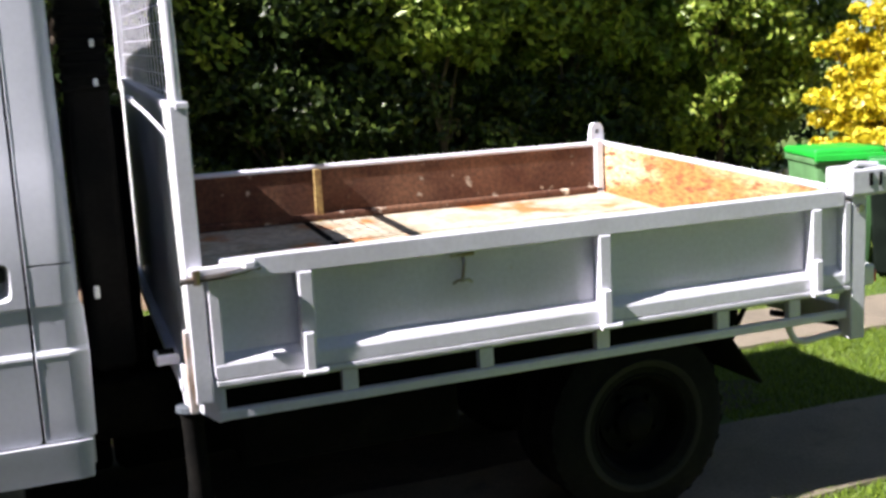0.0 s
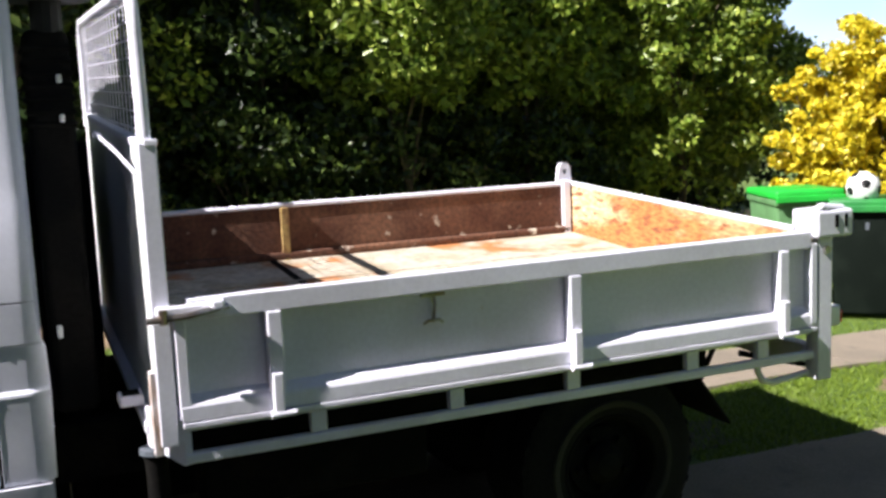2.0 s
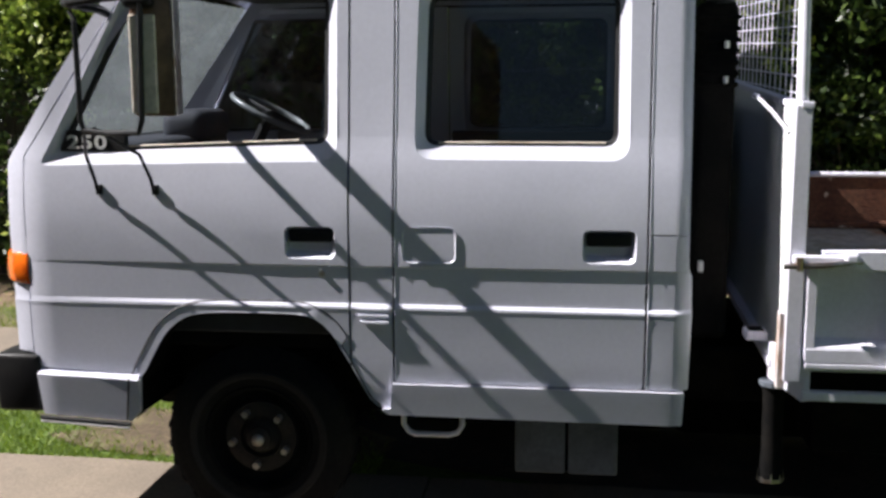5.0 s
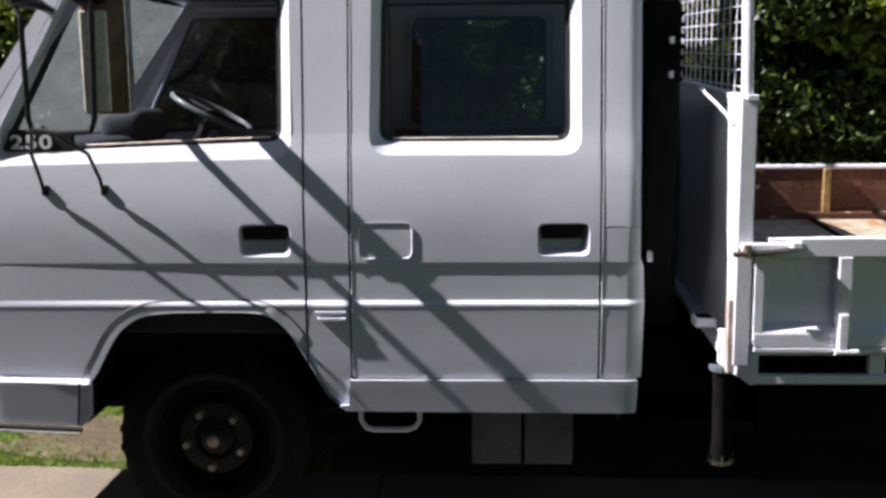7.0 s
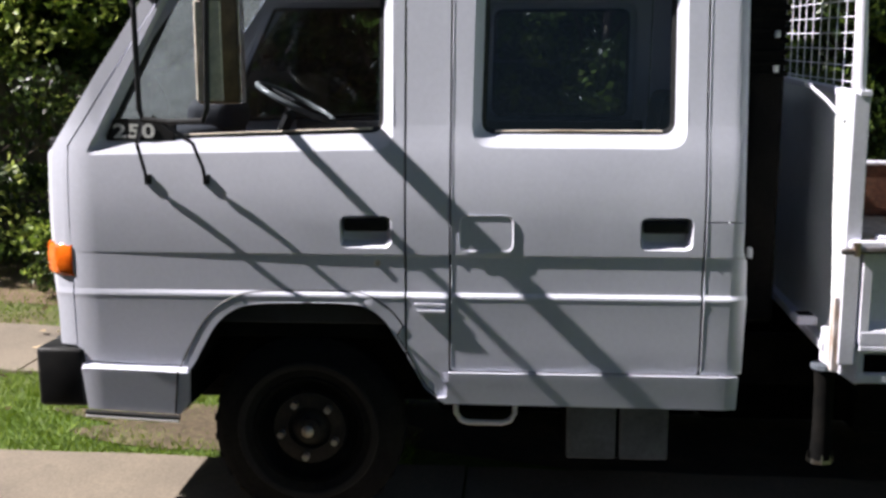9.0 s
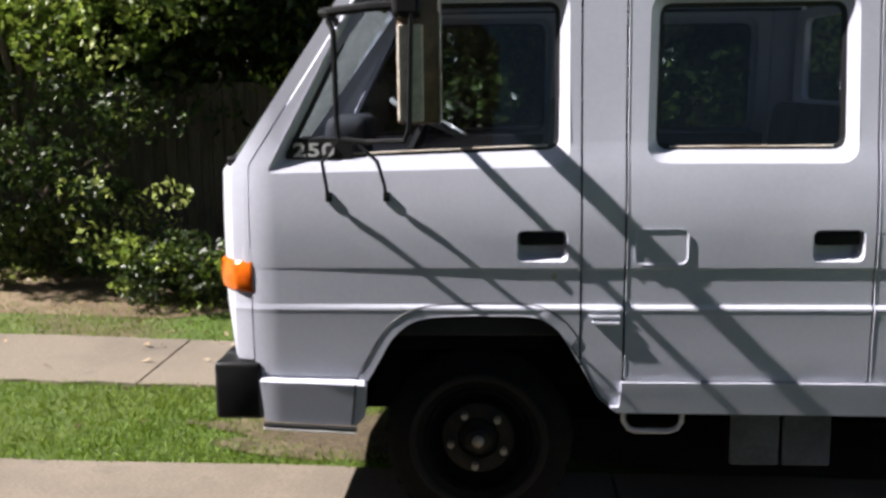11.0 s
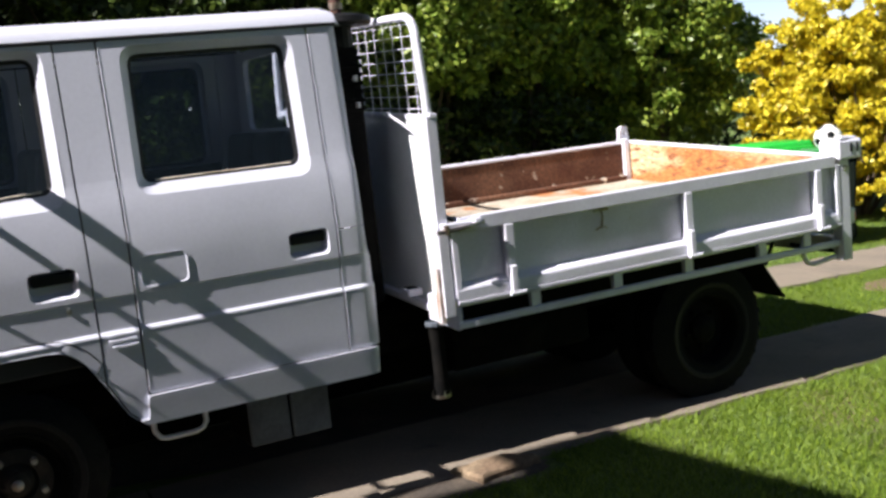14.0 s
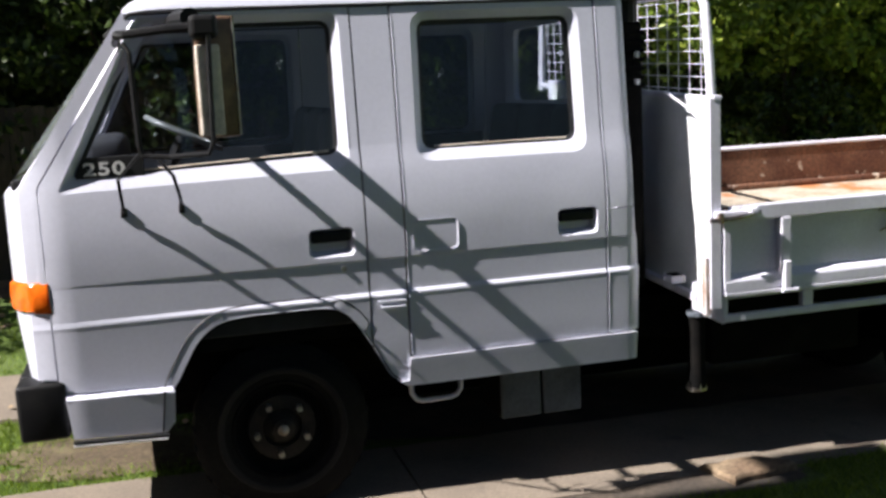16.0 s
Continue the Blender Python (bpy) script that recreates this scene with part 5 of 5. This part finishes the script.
def grass(name, areas, seed, label):
    """Short blades over stretches of lawn (x0, x1, y0, y1, count)."""
    r = np.random.default_rng(seed)
    cs = []
    for x0, x1, y0, y1, n in areas:
        p = np.stack([r.uniform(x0, x1, n), r.uniform(y0, y1, n)], 1)
        a, b = drive_near(p[:, 0])
        c, d = drive_far(p[:, 0])
        keep = ~((p[:, 1] > a + 0.02) & (p[:, 1] < b - 0.02)) & ~((p[:, 1] > c + 0.02) & (p[:, 1] < d - 0.02))
        keep &= (((p[:, 0] + 1.9) / 0.95) ** 2 + ((p[:, 1] - 1.12) / 0.36) ** 2 > r.uniform(0.1, 1.3, n))
        keep &= (((p[:, 0] - 5.9) / 0.75) ** 2 + ((p[:, 1] - 1.55) / 0.28) ** 2 > r.uniform(0.1, 1.3, n))
        # no blades under the truck, where the dark soil stands for shade
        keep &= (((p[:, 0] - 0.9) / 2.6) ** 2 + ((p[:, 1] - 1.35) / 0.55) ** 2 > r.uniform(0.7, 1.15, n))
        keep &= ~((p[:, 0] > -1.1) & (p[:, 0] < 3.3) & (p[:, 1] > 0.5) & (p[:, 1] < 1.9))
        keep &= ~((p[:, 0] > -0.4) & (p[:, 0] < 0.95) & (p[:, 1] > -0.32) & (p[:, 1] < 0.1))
        cs.append(p[keep])
    p = np.concatenate(cs)
    n = len(p)
    z = -0.03 * (np.clip(p[:, 0], -9, 13) + 1.43)
    h = r.uniform(0.015, 0.042, n)
    w = r.uniform(0.0025, 0.0048, n)
    a = r.uniform(0, 2 * math.pi, n)
    lean = r.normal(size=(n, 2)) * 0.6 * h[:, None]
    v = np.empty((n, 3, 3))
    v[:, 0] = np.stack([p[:, 0] - w * np.cos(a), p[:, 1] - w * np.sin(a), z], 1)
    v[:, 1] = np.stack([p[:, 0] + w * np.cos(a), p[:, 1] + w * np.sin(a), z], 1)
    v[:, 2] = np.stack([p[:, 0] + lean[:, 0], p[:, 1] + lean[:, 1], z + h], 1)
    me = bpy.data.meshes.new(name)
    me.vertices.add(3 * n)
    me.vertices.foreach_set("co", v.ravel())
    me.loops.add(3 * n)
    me.loops.foreach_set("vertex_index", np.arange(3 * n, dtype=np.int32))
    me.polygons.add(n)
    me.polygons.foreach_set("loop_start", np.arange(0, 3 * n, 3, dtype=np.int32))
    me.update(calc_edges=True)
    me.materials.append(GRASS)
    return tagged(new(name, me), label, "grass", kind="stuff")


grass("grass", [(-1.5, 5.5, -2.2, 0.5, 150000), (-6.5, 9.0, 0.5, 2.4, 170000), (-7, 10, 2.6, 5.2, 80000), (-6.5, 8.5, -7.5, -2.2, 120000), (-6.5, -1.5, -2.2, 0.5, 45000), (5.5, 8.5, -2.2, 0.5, 30000)], 9, "short green lawn grass beside the drive")


r = np.random.default_rng(31)
litter = np.stack([r.uniform(-6.5, -1.6, 130), r.uniform(0.9, 5.2, 130), np.zeros(130)], 1)
litter[:, 2] = -0.03 * (litter[:, 0] + 1.43) + 0.04
DRY = leaf_mat("dry_leaf", (0.42, 0.30, 0.17), (0.62, 0.52, 0.38), 0.4, 0.1, 0.6)
tagged(new("fallen_leaves", leaf_mesh("fallen_leaves", litter, 0.06, DRY, 32, flat=0.85)), "pale dry leaves scattered on the lawn and path", "leaves", kind="stuff")


# ---- fences ----
def paling_fence(x0, x1, y, high, label):
    f = thing("paling_fence", ((x0 + x1) / 2, y, lie((x0 + x1) / 2)), label, "fence", kind="")
    r = random.Random(3)
    x = x0
    while x < x1:
        w = r.uniform(0.115, 0.135)
        z = lie(x)
        part("paling", boxed((x, y + r.uniform(-0.006, 0.006), z), (x + w - 0.008, y + 0.02, z + high + r.uniform(-0.02, 0.02)), 0.0), TIMBER, f)
        x += w
    for dz in (0.35, high - 0.3):
        part("rail", boxed((x0, y + 0.025, lie((x0 + x1) / 2) + dz), (x1, y + 0.07, lie((x0 + x1) / 2) + dz + 0.08), 0.0), TIMBER, f)
    return f


paling_fence(-10, -2.6, 6.7, 1.7, "weathered brown timber paling fence behind the garden bed")
sf = thing("slat_fence", (14.4, 7.4, lie(13)), "dark horizontal slat fence", "fence")
for k in range(14):
    z = lie(13) + 0.08 + 0.135 * k
    part("slat", boxed((12.4, 7.4, z), (16.5, 7.425, z + 0.095), 0.0), TIMBER, sf)
for x in (12.5, 14.4, 16.4):
    part("post", boxed((x, 7.43, lie(13)), (x + 0.09, 7.52, lie(13) + 2.0), 0.0), TIMBER, sf)


# ---- glowing sheet for the bright summer sky far beyond the gardens ----
cloud = bpy.data.materials.new("glowing_sky_sheet")
cloud.use_nodes = True
cn = cloud.node_tree
cn.nodes.remove(cn.nodes["Principled BSDF"])
em, puff, ramp = cn.nodes.new("ShaderNodeEmission"), cn.nodes.new("ShaderNodeTexNoise"), cn.nodes.new("ShaderNodeValToRGB")
puff.inputs["Scale"].default_value = 2.2
ramp.color_ramp.elements[0].position, ramp.color_ramp.elements[0].color = 0.4, (0.30, 0.42, 0.58, 1)
ramp.color_ramp.elements[1].position, ramp.color_ramp.elements[1].color = 0.58, (0.50, 0.52, 0.54, 1)
cn.links.new(puff.outputs["Fac"], ramp.inputs[0])
cn.links.new(ramp.outputs[0], em.inputs[0])
cn.links.new(em.outputs[0], cn.nodes["Material Output"].inputs[0])
bm = bmesh.new()
arc = [(320 * math.cos(radians(a)), 320 * math.sin(radians(a))) for a in range(-10, 191, 8)]
rows = [[bm.verts.new((x, y, z)) for x, y in arc] for z in (-14, 30, 70, 110)]
for a, b in zip(rows, rows[1:]):
    for k in range(len(arc) - 1):
        bm.faces.new((a[k], a[k + 1], b[k + 1], b[k]))
tagged(part("backdrop", bm, cloud), "bright hazy summer sky with thin cloud", "sky", kind="structure")


# ---- bins and ball ----
def bin_thing(x, y, turn, body_mat, lid_mat, label, slim=1.0, tall=1.0):
    z = lie(x)
    b = thing("wheelie_bin", (x, y, z), label, "bin", "bins by the hedge")
    m = Matrix.Translation((x, y, z)) @ Matrix.Rotation(radians(turn), 4, "Z") @ Matrix.Diagonal((slim, slim, tall, 1))

    def add(name, bm, material, parent, lab="", smooth=None):
        for v in bm.verts:
            v.co = m @ v.co
        return part(name, bm, material, parent, lab, smooth)
    body = boxed((-0.29, -0.36, 0.05), (0.29, 0.36, 0.97), 0.03, 3)
    for v in body.verts:
        f = 0.80 + 0.20 * v.co.z / 0.97
        v.co.x *= f
        v.co.y *= f
    bod = add("body", body, body_mat, b, smooth=50)
    add("body_rim", boxed((-0.305, -0.375, 0.925), (0.305, 0.375, 0.975), 0.012, 2), body_mat, bod)
    lid = boxed((-0.31, -0.395, 0.975), (0.31, 0.385, 1.035), 0.022, 3)
    for v in lid.verts:
        if v.co.z > 1.0:
            v.co.z += 0.03 * max(0.0, 1 - (v.co.x / 0.31) ** 2) + 0.02 * (v.co.y < 0)
    li = add("lid", lid, lid_mat, b, smooth=50)
    add("lid_lip", boxed((-0.31, -0.415, 0.955), (0.31, -0.39, 1.01), 0.008), lid_mat, li)
    add("handle", rod(bmesh.new(), [(-0.24, 0.40, 0.95), (-0.24, 0.43, 0.97), (0.24, 0.43, 0.97), (0.24, 0.40, 0.95)], 0.016, 8), body_mat, b)
    for s in (-1, 1):
        w = lathe(bmesh.new(), (0, 0, 0), [(0.0, 0.0), (0.085, 0.0), (0.10, 0.01), (0.10, 0.04), (0.085, 0.05), (0.0, 0.05)], 20)
        for v in w.verts:
            v.co = Vector((s * 0.27 + v.co.y * s, 0.30 + v.co.x, 0.10 + v.co.z))
        add("wheel", w, RUBBER, b, smooth=40)
    add("number_bar", boxed((0.02, -0.352, 0.80), (0.055, -0.345, 0.865), 0.0), BOX_GREY, bod, "grey sticker bar")
    return b


bin_thing(6.75, 4.15, -20, BIN_PALE, LID_GREEN, "faded green wheelie bin with a bright green lid", 1.0, 1.06)
bin_thing(7.0, 3.58, -42, BIN_GREEN, LID_DARK, "dark green wheelie bin with a football on its lid", 0.9, 1.0)
ball = bmesh.new()
bmesh.ops.create_icosphere(ball, subdivisions=3, radius=0.145)
ball_at = Vector((6.94, 3.50, lie(7.0) + 1.14))
for v in ball.verts:
    v.co += ball_at
ball_ob = tagged(part("football", ball, WHITE, None, smooth=80), "white football with black patches on the bin lid", "ball")
ico = bmesh.new()
bmesh.ops.create_icosphere(ico, subdivisions=1, radius=1.0)
tilt = Matrix.Rotation(0.5, 3, "X") @ Matrix.Rotation(0.3, 3, "Y")
for v in list(ico.verts):
    d = tilt @ v.co.normalized()
    a = d.orthogonal().normalized()
    bb = d.cross(a)
    bm = bmesh.new()
    rim = [bm.verts.new(ball_at + (d * 0.95 + 0.30 * (math.cos(q) * a + math.sin(q) * bb)).normalized() * 0.147) for q in [2 * math.pi * k / 5 for k in range(5)]]
    mid = bm.verts.new(ball_at + d * 0.1485)
    for k in range(5):
        bm.faces.new((mid, rim[k], rim[(k + 1) % 5]))
    part("patch", bm, BLACK, ball_ob)
ico.free()

# ---- the house behind, seen in the cab's windows; its shadow wing is added ----
house = thing("house", (-8.5, -10, 0), "brick house with a tiled gable roof across the lawn", "house")
part("wall", boxed((-9.0, -20.0, -0.5), (-1.2, -12.5, 2.05), 0.0), BRICK, house)
gable = bmesh.new()
pts = [(-9.6, 1.95), (-0.6, 1.95), (-5.1, 4.2)]
rows = [[gable.verts.new((x, y, z)) for x, z in pts] for y in (-20.4, -12.2)]
gable.faces.new(rows[0])
gable.faces.new(rows[1])
for k in range(3):
    j = (k + 1) % 3
    gable.faces.new((rows[0][k], rows[0][j], rows[1][j], rows[1][k]))
bmesh.ops.recalc_face_normals(gable, faces=list(gable.faces))
part("roof", gable, ROOF, house)
# unseen wing, placed so its straight shadow falls across the lawn
wing = bmesh.new()
rows = [[wing.verts.new((x, y, z)) for x, y in ((-13.0, -12.2), (-1.45, -12.19), (-3.58, -0.86), (-13.0, -0.86))] for z in (-0.5, 4.95)]
wing.faces.new(rows[0][::-1])
wing.faces.new(rows[1])
for k in range(4):
    wing.faces.new((rows[0][k], rows[0][(k + 1) % 4], rows[1][(k + 1) % 4], rows[1][k]))
bmesh.ops.recalc_face_normals(wing, faces=list(wing.faces))
part("side_wing", wing, BRICK, house)
# unseen block added to step the wing's shadow edge by the drive
part("eave_return", boxed((-4.06, -0.90, 4.72), (-3.58, -0.60, 4.95), 0.0), ROOF, house)
# two trees out of view, added to fill the window reflections
for k, (x, y, z, rx, rz) in enumerate([(13, -16, 3.6, 2.6, 3.0), (17, -14, 3.6, 2.6, 3.0)]):
    tree("distant_tree", "large leafy tree across the lawn", (x, y), z, (rx, rx, rz), LEAF_DARK, 700 + 9 * k, 70, 80, 0.2, 0.7, 0.16, -0.9, 0.5)
